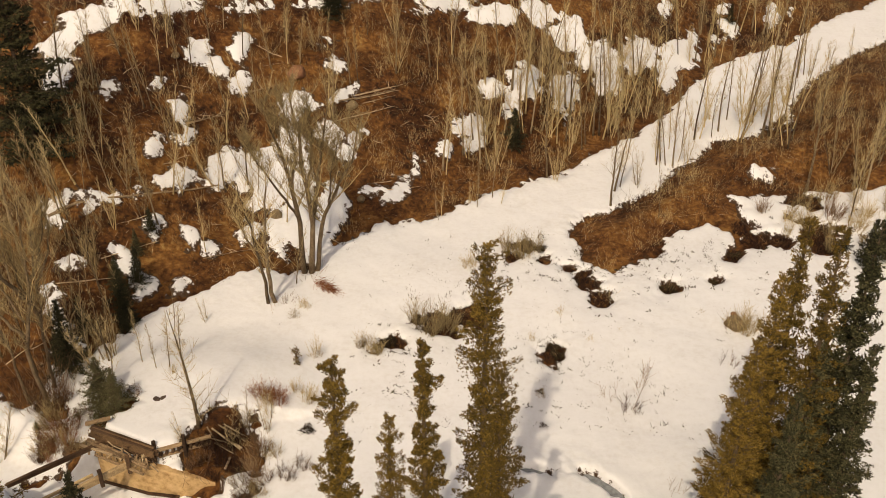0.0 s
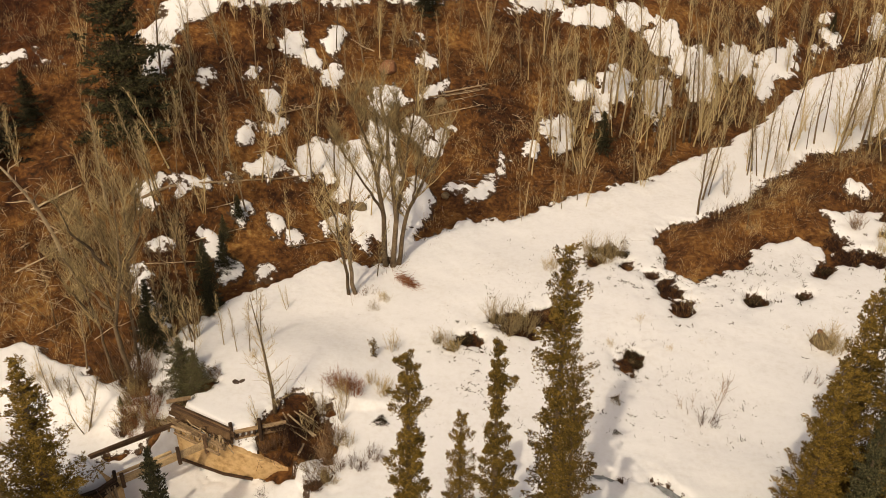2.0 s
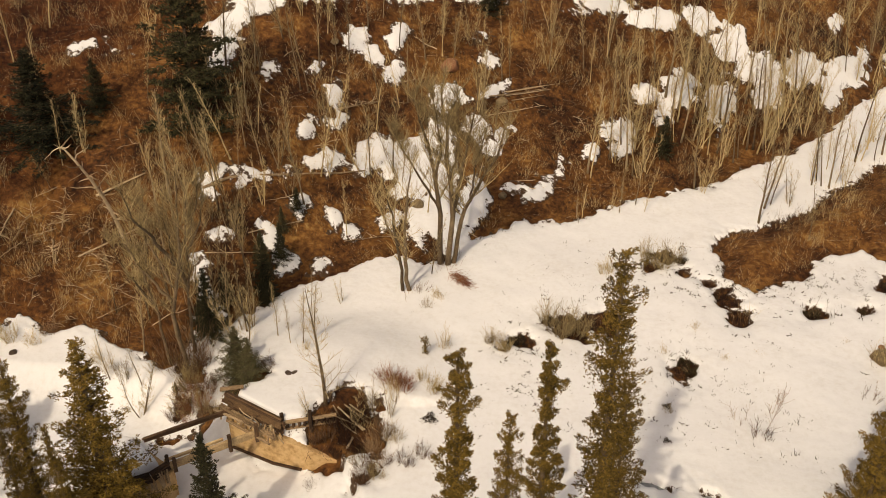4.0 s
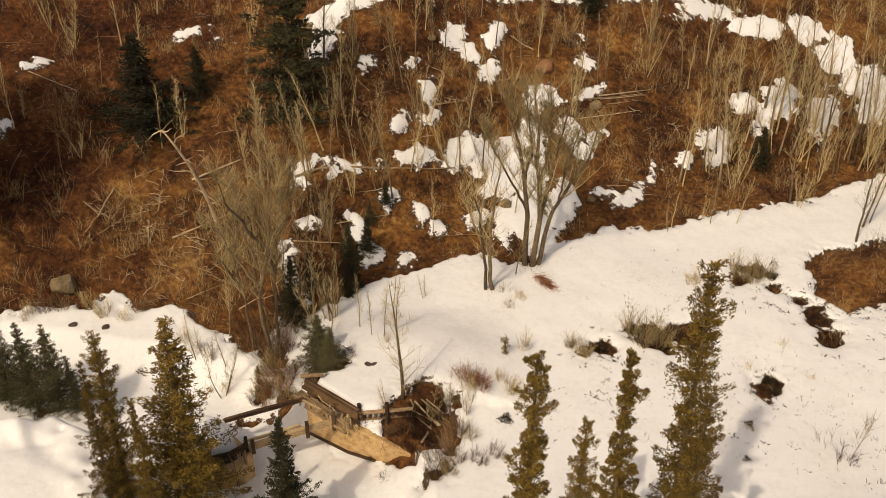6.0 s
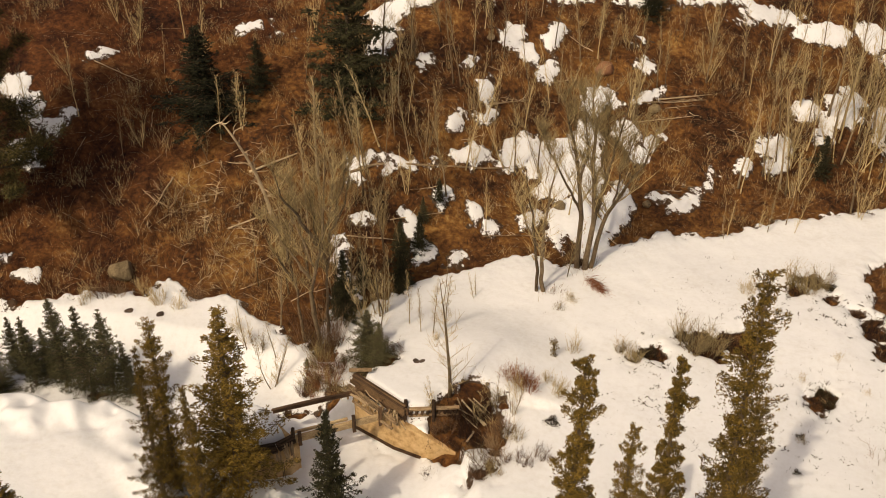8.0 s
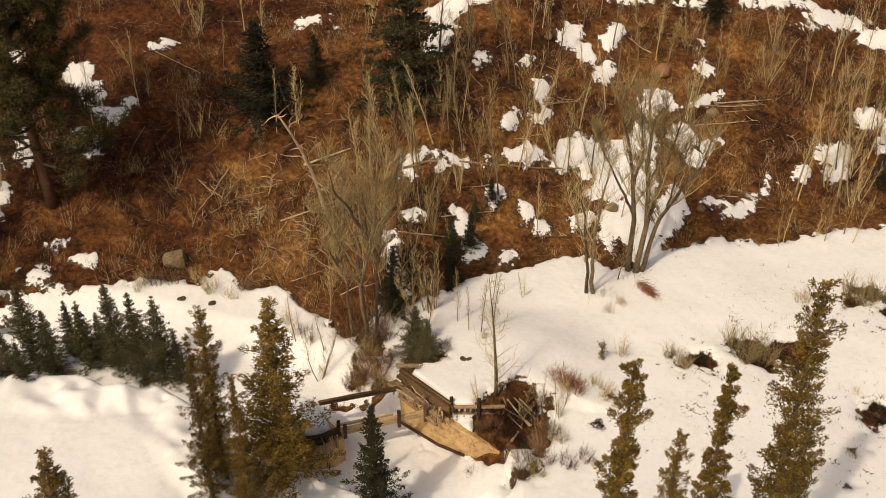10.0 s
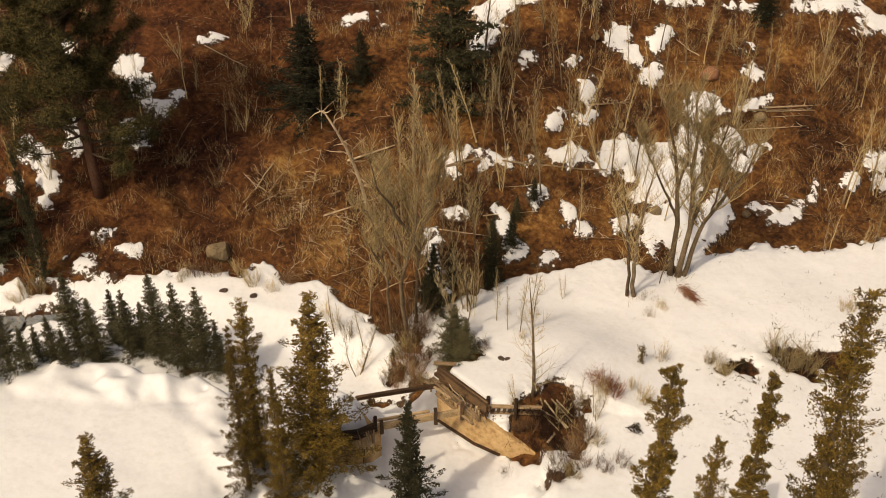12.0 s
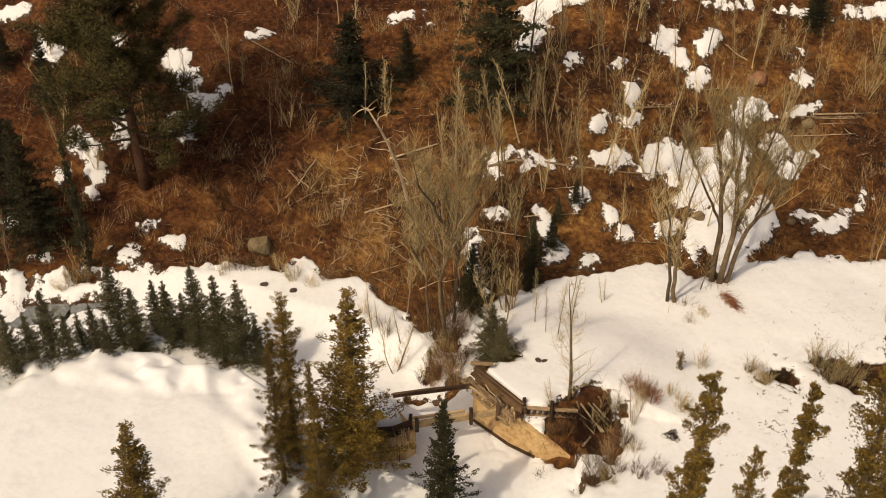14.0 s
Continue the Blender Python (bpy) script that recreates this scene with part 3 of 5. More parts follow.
FAR_SPRUCES = [(-46.9, 44.4, 21.5, 'pine', 0.92), (-50.3, 37.4, 9.6, 'far', 1.05), (-52.6, 38.1, 8.7, 'far'), (-46.3, 37.6, 10.2, 'green', 0.6), (-37.4, 57.0, 7.3, 'far', 2.0),
    (-34.7, 60.3, 4.0, 'far', 1.4), (-27.4, 60.2, 13.5, 'far', 1.15), (-18.6, 41.4, 4.5, 'young', 1.5), (-17.6, 40.8, 3.2, 'young', 1.2), (-21.6, 45.0, 5.5, 'far'),
    (-22.0, 40.2, 1.2, 'young'), (-22.2, 45.5, 1.7, 'young'), (-19.9, 54.6, 2.2, 'young'), (-19.6, 49.6, 3.9, 'far'), (-20.4, 51.5, 3.2, 'far'),
    (-19.5, 52.7, 3.0, 'far'), (-21.8, 48.2, 3.0, 'far'), (-22.3, 45.4, 2.7, 'far')]

THICKET_SPRUCES = [(-19.3, 48.8, 3.0, 'far'), (-19.4, 56.5, 2.0, 'far'), (5.7, 72.3, 3.4, 'far', 1.3), (29.5, 99.1, 2.2, 'far'), (-8.9, 79.7, 4.7, 'far'),
    (-61.4, 46.7, 4.4, 'far'), (-56.6, 46.0, 5.7, 'far'), (-9.2, 79.0, 4.4, 'far'), (28.6, 56.2, 4.2, 'far'),
    (30.1, 56.8, 5.3, 'far'), (27.8, 58.2, 2.3, 'far')]

CREEK_SPRUCES = [(-39.8, 26.1, 4.4), (-38.5, 27.7, 4.8), (-39.3, 27.0, 3.5), (-40.8, 31.4, 2.8), (-38.7, 32.6, 6.2), (-39.0, 35.8, 4.4), (-35.9, 33.8, 5.1), (-37.0, 36.1, 3.9),
    (-34.5, 34.7, 6.1), (-32.7, 34.5, 6.0), (-31.3, 34.6, 6.0), (-43.9, 28.0, 3.7), (-30.4, 34.9, 3.9), (-39.6, 31.5, 3.8), (-37.7, 32.9, 4.6), (-40.7, 30.4, 3.4),
    (-36.0, 29.3, 2.7)]

SAPLING = [(-8.5, 45.3, 1.4)]

FIELD_SHRUBS = [(-0.8, 49.0, 2.6), (0.2, 49.2, 2.0), (-1.6, 50.0, 2.2), (5.5, 57.4, 1.9), (6.3, 58.1, 2.2), (4.7, 58.1, 2.0), (-4.0, 46.9, 1.5), (-4.6, 47.3, 1.6),
    (-9.4, 50.3, 1.2), (-8.6, 51.1, 1.1), (-7.6, 46.4, 1.8), (18.7, 49.0, 2.4), (18.3, 49.3, 2.2), (7.4, 50.8, 1.1), (8.8, 47.9, 0.8), (-4.9, 47.5, 1.3), (5.5, 42.7, 1.0),
    (-7.6, 42.2, 1.6), (-8.1, 43.0, 1.4), (1.8, 56.0, 1.6), (5.4, 48.2, 0.9), (11.0, 48.8, 0.7), (16.3, 50.9, 0.6), (25.1, 62.0, 1.5)]

SPARSE_SHRUBS = [(11.3, 44.1, 2.1), (10.3, 41.6, 2.4), (10.6, 41.7, 1.8), (9.4, 42.7, 1.6), (16.6, 45.7, 1.6), (17.0, 45.7, 1.4), (11.6, 35.8, 1.5), (17.6, 49.0, 1.9)]

BANK_SHRUBS = [(25.2, 62.8, 1.8), (26.4, 61.6, 2.0), (27.6, 60.4, 1.6), (28.4, 62.6, 2.2), (29.6, 61.2, 1.9), (30.8, 62.8, 2.4), (31.6, 60.6, 1.8), (26.8, 64.4, 2.1), (28.8, 65.2, 2.3), (31.2, 65.0, 2.2),
    (24.4, 60.4, 1.5), (33.0, 63.4, 2.2), (29.8, 59.0, 1.6), (27.0, 58.6, 1.4), (23.6, 63.4, 1.6)]

PIT_SHRUBS = [(-12.5, 37.9, 1.8), (-11.9, 38.8, 2.0), (-11.2, 39.7, 2.2), (-9.6, 41.1, 1.7), (-9.5, 41.9, 1.4), (-9.6, 38.5, 1.8),
    (-9.9, 37.4, 1.6), (-8.9, 38.4, 1.7), (-10.7, 37.4, 1.5), (-9.1, 36.5, 1.6), (-13.1, 37.6, 1.4), (-12.5, 38.7, 1.5), (-8.0, 36.7, 1.4), (-10.1, 35.1, 1.3),
    (-12.8, 35.7, 1.0), (-7.3, 37.4, 1.3), (-9.8, 35.9, 1.5), (-9.3, 35.5, 1.5), (-10.4, 36.2, 1.4), (-11.6, 37.9, 1.5),
    (-11.8, 37.3, 1.2)]

CREEK_SHRUBS = [(-21.0, 40.4, 1.8), (-21.3, 39.9, 1.6), (-20.1, 40.1, 1.6), (-21.6, 39.4, 1.4), (-20.1, 39.4, 1.4), (-21.0, 38.9, 1.2), (-19.8, 41.1, 1.4), (-22.1, 42.2, 1.8),
    (-21.2, 42.7, 1.7), (-21.5, 39.6, 1.5), (-20.8, 39.3, 1.3), (-19.9, 39.1, 1.2), (-21.8, 39.1, 1.2), (-19.3, 38.9, 1.1), (-21.4, 41.1, 1.7), (-22.4, 47.9, 1.4),
    (-33.5, 42.8, 1.6), (-32.2, 42.8, 1.5), (-31.5, 43.8, 1.3), (-27.7, 41.8, 1.6), (-26.5, 41.2, 1.8), (-25.5, 40.8, 1.6), (-34.8, 43.4, 1.5), (-46.8, 36.4, 1.5),
    (-46.2, 36.9, 1.3), (-47.3, 35.9, 1.2), (-37.8, 41.2, 1.5), (-37.2, 42.2, 1.6), (-36.3, 42.6, 1.2), (-15.4, 43.6, 1.0), (-9.9, 51.9, 1.0), (-8.9, 51.5, 1.0),
    (-17.0, 41.9, 1.1)]

RUST_SHRUBS = [(-21.2, 39.9, 1.4), (-20.4, 40.3, 1.3), (-20.8, 39.4, 1.1), (-9.1, 41.6, 1.5), (-9.6, 41.9, 1.4), (-10.2, 42.1, 1.2), (-21.0, 38.9, 1.1), (-20.1, 39.5, 1.2)]

CUSHIONS = [(-3.25, 48.17, 0.55), (-3.83, 47.43, 0.5), (-1.39, 50.26, 0.5), (6.56, 47.74, 0.55), (6.99, 46.95, 0.5), (14.81, 53.67, 0.6), (17.96, 54.5, 0.4), (20.17, 57.79, 0.45), (4.76, 58.46, 0.5), (5.57, 58.81, 0.45), (6.71, 58.13, 0.5),
    (5.42, 40.41, 0.28), (5.5, 43.19, 0.3), (-7.35, 40.15, 0.4), (-3.04, 43.49, 0.15)]

ROCKS = [(18.1, 49.5, 0.8, 'tan'), (18.3, 50.6, 0.3, 'red'), (-11.4, 72.9, 0.8, 'red'), (-15.3, 41.5, 0.22, 'dark'), (-15.62, 41.36, 0.26, 'dark'), (-37.3, 44.4, 1.0, 'tan'), (-34.8, 41.4, 0.3, 'dark'), (-32.8, 41.8, 0.3, 'dark'),
    (-7.1, 71.6, 0.5, 'tan'), (-6.0, 63.6, 0.4, 'tan'), (-11.8, 60.7, 0.5, 'tan'), (-20.1, 70.9, 0.4, 'tan')]

SNAG = [(-28.7, 50.2), (-30.2, 47.5, 11.5)]

LOGS = [(-8.1, 71.53, -3.79, 73.67, 0.063), (-6.83, 72.33, -3.58, 74.16, 0.049), (-6.38, 71.9, -3.87, 73.24, 0.042), (-25.76, 55.74, -15.9, 61.74, 0.11), (-32.34, 53.54, -29.73, 55.87, 0.091), (-32.08, 49.48, -28.24, 53.03, 0.063), (-37.43, 51.81, -37.54, 49.56, 0.063), (-34.24, 50.41, -33.48, 48.77, 0.07),
    (-8.43, 69.75, -3.76, 72.53, 0.035), (-18.52, 65.47, -16.05, 67.43, 0.042), (-18.61, 65.25, -15.9, 67.57, 0.049), (-6.93, 72.3, -3.25, 74.48, 0.049), (-6.85, 72.07, -3.52, 73.83, 0.042), (-46.62, 57.37, -43.09, 57.74, 0.042), (-21.91, 53.5, -18.91, 55.96, 0.042), (-16.06, 55.87, -13.3, 57.33, 0.042),
    (-24.08, 51.07, -21.05, 52.49, 0.042), (-15.09, 69.57, -12.41, 71.8, 0.035)]

# ---- building helpers ----
def mesh_of(name, verts, faces, material, soft=False):
    me = bpy.data.meshes.new(name)
    me.from_pydata(verts, [], faces)
    me.materials.append(material)
    if soft:
        me.polygons.foreach_set("use_smooth", np.ones(len(me.polygons), bool))
    me.update()
    return me


def part(name, me, parent, label=""):
    ob = new(name, me)
    ob.parent = parent
    return tagged(ob, label) if label else ob


class Shape:
    """Vertices and faces gathered piece by piece."""
    def __init__(self):
        self.v, self.f = [], []

    def tube(self, pts, radii, sides):
        pts = [Vector(p) for p in pts]
        first = len(self.v)
        for k, p in enumerate(pts):
            ahead = (pts[min(k + 1, len(pts) - 1)] - pts[max(k - 1, 0)]).normalized()
            side = ahead.cross(Vector((0.31, 0.77, 0.55))).normalized()
            up = ahead.cross(side)
            for s in range(sides):
                a = 2 * math.pi * s / sides
                self.v.append(p + radii[k] * (math.cos(a) * side + math.sin(a) * up))
        for k in range(len(pts) - 1):
            for s in range(sides):
                a, b = first + k * sides + s, first + k * sides + (s + 1) % sides
                self.f.append((a, b, b + sides, a + sides))
        if sides > 3:
            self.f.append(tuple(first + s for s in reversed(range(sides))))
            self.f.append(tuple(first + (len(pts) - 1) * sides + s for s in range(sides)))

    def blade(self, p, tip, side):
        k = len(self.v)
        self.v += [p - side, p + side, tip]
        self.f.append((k, k + 1, k + 2))

    def timber(self, a, b, wide, tall, rng, up=(0, 0, 1)):
        """A sawn baulk with chamfered edges, a little crooked."""
        a, b = Vector(a), Vector(b)
        ahead = (b - a).normalized()
        side = ahead.cross(Vector(up)).normalized()
        top = side.cross(ahead)
        c = 0.16 * min(wide, tall)
        ring = [(-wide / 2 + c, -tall / 2), (wide / 2 - c, -tall / 2), (wide / 2, -tall / 2 + c), (wide / 2, tall / 2 - c),
                (wide / 2 - c, tall / 2), (-wide / 2 + c, tall / 2), (-wide / 2, tall / 2 - c), (-wide / 2, -tall / 2 + c)]
        first, rows = len(self.v), 4
        for k in range(rows):
            p = a.lerp(b, k / (rows - 1)) + (side * rng.uniform(-1, 1) + top * rng.uniform(-1, 1)) * 0.06 * min(wide, tall)
            s = rng.uniform(0.93, 1.05)
            self.v += [p + side * u * s + top * w * s for u, w in ring]
        for k in range(rows - 1):
            for s in range(8):
                i, j = first + 8 * k + s, first + 8 * k + (s + 1) % 8
                self.f.append((i, j, j + 8, i + 8))
        self.f.append(tuple(first + s for s in reversed(range(8))))
        self.f.append(tuple(first + 8 * (rows - 1) + s for s in range(8)))

    def mesh(self, name, material, soft=False):
        return mesh_of(name, self.v, self.f, material, soft)


def height(x, y):
    return float(ground_height(np.array([x]), np.array([y]))[0])


def snow_depth(x, y):
    """The mask of the snow: metres inside its edge."""
    x, y = np.asarray(x, float), np.asarray(y, float)
    rag = 0.38 * value_noise(x, y, 1.3, 6) + 0.30 * value_noise(x, y, 0.6, 7) + 0.22 * value_noise(x, y, 0.3, 12)
    field = 0.75 * (np.interp(x, *zip(*FOOT)) - y)
    field = np.minimum(field, -polygon_depth(x, y, BANK))
    field = np.minimum(field, -1.25 * np.maximum(patch_depth(x, y, MELTED_FIELD + MELTED_BANKSIDE) - 0.03, patch_depth(x, y, MELTED_CREEKSIDE)) + 0.02)
    field = np.minimum(field, -2 * patch_depth(x, y, HOLLOWS) + 0.1)
    slope = patch_depth(x, y, SLOPE_SNOW_WEST + SLOPE_SNOW_TERRACE + SLOPE_SNOW_BY_COTTONWOOD + SLOPE_SNOW_GROVE
                        + SLOPE_SNOW_EAST + SLOPE_SNOW_GULLY + SLOPE_SNOW_PINE + SLOPE_SNOW_CREEKSIDE + BANK_SNOW)
    field = np.where(field < 3, field + rag + 0.06, field)
    shred = 0.30 * value_noise(x, y, 1.1, 22) + 0.30 * value_noise(x, y, 0.55, 23) + 0.24 * value_noise(x, y, 0.28, 24)
    return np.maximum(field, slope + shred + 0.15)


def snow_height(x, y):
    """The top of the snow over the ground; under the ground where there is none."""
    m = snow_depth(x, y)
    thick = 0.42 - 0.18 * smooth(0, 3, y - np.interp(x, *zip(*FOOT)))
    top = thick * (1 - np.exp(-np.maximum(m, 0) * 3.0)) + 0.012 * smooth(0.1, 0.6, m) * value_noise(x, y, 0.5, 25) + 0.022 * smooth(0.2, 1.2, m) * value_noise(x, y, 1.1, 8) + 0.09 * smooth(0.5, 2.5, m) * value_noise(x, y, 4.5, 9)
    return np.where(m > 0, np.maximum(top, 0.02 * np.minimum(m * 20, 1)), np.maximum(m, -0.25))


def stand(x, y):
    """Where a thing stands: on the ground, sunk a little."""
    return height(x, y) - 0.04


# ---- ground and snow: one fan of cells, finest in the valley ----
az = np.concatenate([np.arange(-62, 36, 0.14), np.arange(36, 298, 5.24)])
rad = np.concatenate([[0.001], np.geomspace(0.6, 21, 16, endpoint=False), np.geomspace(21, 135, 560, endpoint=False), np.geomspace(135, 1500, 22)])
AZ, RAD = np.meshgrid(np.radians(az), rad)
GX, GY = RAD * np.sin(AZ), RAD * np.cos(AZ)
GX[0], GY[0] = 0.2, 0.13
GZ = ground_height(GX, GY)
rows_n, cols_n = GX.shape
cell = np.arange(rows_n * cols_n).reshape(rows_n, cols_n)
nxt = np.roll(cell, -1, axis=1)
quads = np.stack([cell[:-1], nxt[:-1], nxt[1:], cell[1:]], axis=-1).reshape(-1, 4)[:, ::-1]


def sheet(name, x, y, z, faces, material):
    used, faces = np.unique(faces, return_inverse=True)
    faces = faces.reshape(-1, 4)
    me = bpy.data.meshes.new(name)
    me.vertices.add(len(used))
    me.vertices.foreach_set("co", np.column_stack([x.ravel()[used], y.ravel()[used], z.ravel()[used]]).ravel())
    me.loops.add(faces.size)
    me.loops.foreach_set("vertex_index", faces.ravel().astype(np.int32))
    me.polygons.add(len(faces))
    me.polygons.foreach_set("loop_start", np.arange(0, faces.size, 4, dtype=np.int32))
    me.polygons.foreach_set("use_smooth", np.ones(len(faces), bool))
    me.update(calc_edges=True)
    me.materials.append(material)
    return new(name, me)


coarse = np.r_[0:rows_n:2]
cols = np.r_[0:cols_n:2]
cell2 = np.arange(len(coarse) * len(cols)).reshape(len(coarse), len(cols))
nxt2 = np.roll(cell2, -1, axis=1)
quads2 = np.stack([cell2[:-1], nxt2[:-1], nxt2[1:], cell2[1:]], axis=-1).reshape(-1, 4)[:, ::-1]
pick = np.ix_(coarse, cols)
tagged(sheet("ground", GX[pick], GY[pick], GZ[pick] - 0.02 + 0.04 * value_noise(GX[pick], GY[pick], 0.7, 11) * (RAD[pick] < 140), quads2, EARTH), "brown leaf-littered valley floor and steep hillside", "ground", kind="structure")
SH = snow_height(GX, GY)
near = (SH.ravel()[quads] > -0.24).any(axis=1)
snow = sheet("snow_cover", GX, GY, GZ + SH, quads[near], SNOW)
inside = snow.data.attributes.new("inside", "FLOAT", "POINT")
inside.data.foreach_set("value", snow_depth(GX, GY).ravel()[np.unique(quads[near])].astype(np.float32))
tagged(snow, "old melting snow lying in ragged patches and drifts", "snow", kind="structure")

# ---- creek ----
water = Shape()
for k in range(len(CREEK) - 1):
    (ax, ay), (bx, by) = CREEK[k], CREEK[k + 1]
    n = Vector((ay - by, bx - ax)).normalized() * 1.7
    for px, py in ((ax, ay), (bx, by)):
        water.v += [(px + n.x, py + n.y, -1.12 if px < -25 else -1.66), (px - n.x, py - n.y, -1.12 if px < -25 else -1.66)]
    water.f.append((4 * k, 4 * k + 1, 4 * k + 3, 4 * k + 2))
for hx, hy, rx, ry, turn in HOLLOWS:
    k = len(water.v)
    for a in range(12):
        u, v = 1.1 * rx * math.cos(a * math.pi / 6), 1.1 * ry * math.sin(a * math.pi / 6)
        c, s = math.cos(radians(turn)), math.sin(radians(turn))
        water.v.append((hx + u * c - v * s, hy + u * s + v * c, height(hx, hy) + 0.72))
    water.f.append(tuple(range(k, k + 12)))
tagged(new("water", water.mesh("water", WATER)), "grey ice and dark water of the creek", "creek", kind="structure")

# ---- the old diversion dam: concrete, crib and bridge ----
rng = random.Random(3)


def wall_between(name, line, thick, label):
    """A concrete wall along a line of (x, y, foot, top), with worn corners."""
    ob = new(name)
    s = Shape()
    n = 14
    for k in range(len(line) - 1):
        for i in range(n + (k == len(line) - 2)):
            a = [p + (q - p) * i / n for p, q in zip(line[k], line[k + 1])]
            d = Vector((line[k + 1][0] - line[k][0], line[k + 1][1] - line[k][1])).normalized()
            back = Vector((-d.y, d.x)) * thick
            j = 0.05 * value_noise(a[0], a[1], 0.4, 20)
            for x, y, z in ((0, 0, a[2]), (0.03 * back.x, 0.03 * back.y, a[2] + 0.55 * (a[3] - a[2])), (0, 0, a[3] - 0.06 + j), (0.12 * back.x, 0.12 * back.y, a[3] + j), (0.9 * back.x, 0.9 * back.y, a[3] + j), (back.x, back.y, a[3] - 0.08), (back.x, back.y, a[2])):
                s.v.append((a[0] + x, a[1] + y, z))
    rows = len(s.v) // 7
    for k in range(rows - 1):
        for i in range(6):
            s.f.append((7 * k + i, 7 * k + 7 + i, 7 * k + 8 + i, 7 * k + 1 + i))
    s.f += [tuple(range(7)), tuple(7 * rows - 7 + i for i in reversed(range(7)))]
    part("wall_body", s.mesh("wall_body", CONCRETE), ob)
    return tagged(ob, label, "retaining wall")


east = wall_between("retaining_wall", [(-18.15, 38.15, -2.2, 0.75), (-15.4, 37.2, -2.2, 0.62), (-13.75, 36.95, -2.2, 0.3), (-11.9, 37.2, -2.2, -0.65)], 0.45, "ochre-stained concrete wing wall under the timber crib")
coping = Shape()
coping.timber((-18.3, 38.0, -1.18), (-15.5, 37.1, -1.22), 0.16, 0.12, rng)
coping.timber((-15.5, 37.1, -1.22), (-13.8, 36.85, -1.22), 0.16, 0.12, rng)
part("footing_rail", coping.mesh("footing_rail", DARKTIMBER), east, "dark wet timber rail along its foot")
west = wall_between("retaining_wall", [(-23.3, 31.1, -2.2, 0.62), (-20.65, 32.93, -2.2, 0.62), (-19.85, 33.5, -2.2, 0.6), (-19.6, 34.15, -2.2, 0.5), (-20.35, 34.85, -2.2, 0.2), (-21.9, 35.75, -2.2, 0.1)], 0.35, "ochre concrete abutment beside the creek under snowy planks")
bars = Shape()
for q in (-20.2, -20.1):
    bars.tube([(q, 33.18, -1.3), (q, 33.2, -0.1)], [0.02, 0.02], 6)
part("rebar", bars.mesh("rebar", DARKTIMBER), west, "rusty upright bars")


def baulk(name, parent, a, b, wide, tall, material=TIMBER, label="", up=(0, 0, 1)):
    s = Shape()
    s.timber(a, b, wide, tall, rng, up)
    return part(name, s.mesh(name, material), parent, label)


crib = tagged(new("timber_crib"), "broken weathered timber crib holding back the snowy fill", "crib wall")
C0, C1 = Vector((-18.35, 38.95, 0)), Vector((-14.8, 37.45, 0))
along, out = (C1 - C0).normalized(), Vector((-0.39, -0.92, 0))
for k, z in enumerate((0.78, 1.02, 1.26, 1.48)):
    baulk("plank", crib, C0 - along * rng.uniform(0, 0.2) + Vector((0, 0, z)), C1 + along * rng.uniform(0, 0.2) + Vector((0, 0, z)), 0.1, 0.2, DARKTIMBER)
for k in range(3):
    w = Vector((0, 0, 1.66 - 0.16 * k)) + out * (0.05 + 0.09 * k)
    baulk("face_board", crib, C0 + w - along * 0.1 * k, C1 + w + along * 0.05 * k, 0.05, 0.2, FACEBOARD, up=(0.19, 0.45, 0.87))
baulk("capping", crib, C0 + Vector((-0.1, 0.05, 1.68)), C1 + Vector((0, 0, 1.62)), 0.32, 0.12, DARKTIMBER, "dark capping timber")
for k in range(12):
    p = C0.lerp(C1, (k + rng.uniform(0.1, 0.9)) / 12) + out * rng.uniform(0.3, 0.6)
    baulk("strut", crib, p + out * 0.28 + Vector((0, 0, 0.62)), p + along * rng.uniform(-0.35, 0.35) + Vector((0, 0, rng.uniform(1.1, 1.4))), 0.1, 0.1, TIMBER, up=(1, 0, 0))
for k, (f, g, za, zb) in enumerate([(0.0, 0.95, 1.35, 1.0), (0.0, 0.75, 1.05, 0.85), (0.35, 1.0, 1.3, 0.95), (0.05, 0.6, 1.55, 1.25), (-0.05, 0.5, 1.2, 1.3), (0.2, 0.98, 0.95, 0.72)]):
    baulk("rail", crib, C0.lerp(C1, f) + out * (0.52 + 0.1 * k) + Vector((0, 0, za)), C0.lerp(C1, g) + out * (0.6 + 0.08 * k) + Vector((0, 0, zb)), 0.13, 0.11)
baulk("top_board", crib, (-18.8, 39.1, 1.82), (-17.6, 39.55, 1.82), 0.28, 0.08, TIMBER, "wide pale board lying on top")
for k in range(44):
    f = rng.random()
    p = C0.lerp(C1, f) + out * rng.uniform(0.1, 0.5) + Vector((0, 0, rng.uniform(0.75, 1.5)))
    q = p + Vector((rng.uniform(-0.5, 0.5), rng.uniform(-0.4, 0.3), rng.uniform(-0.35, 0.25)))
    baulk("splinter", crib, p, q, 0.05, 0.05, DEADWOOD if k % 2 else DARKTIMBER)

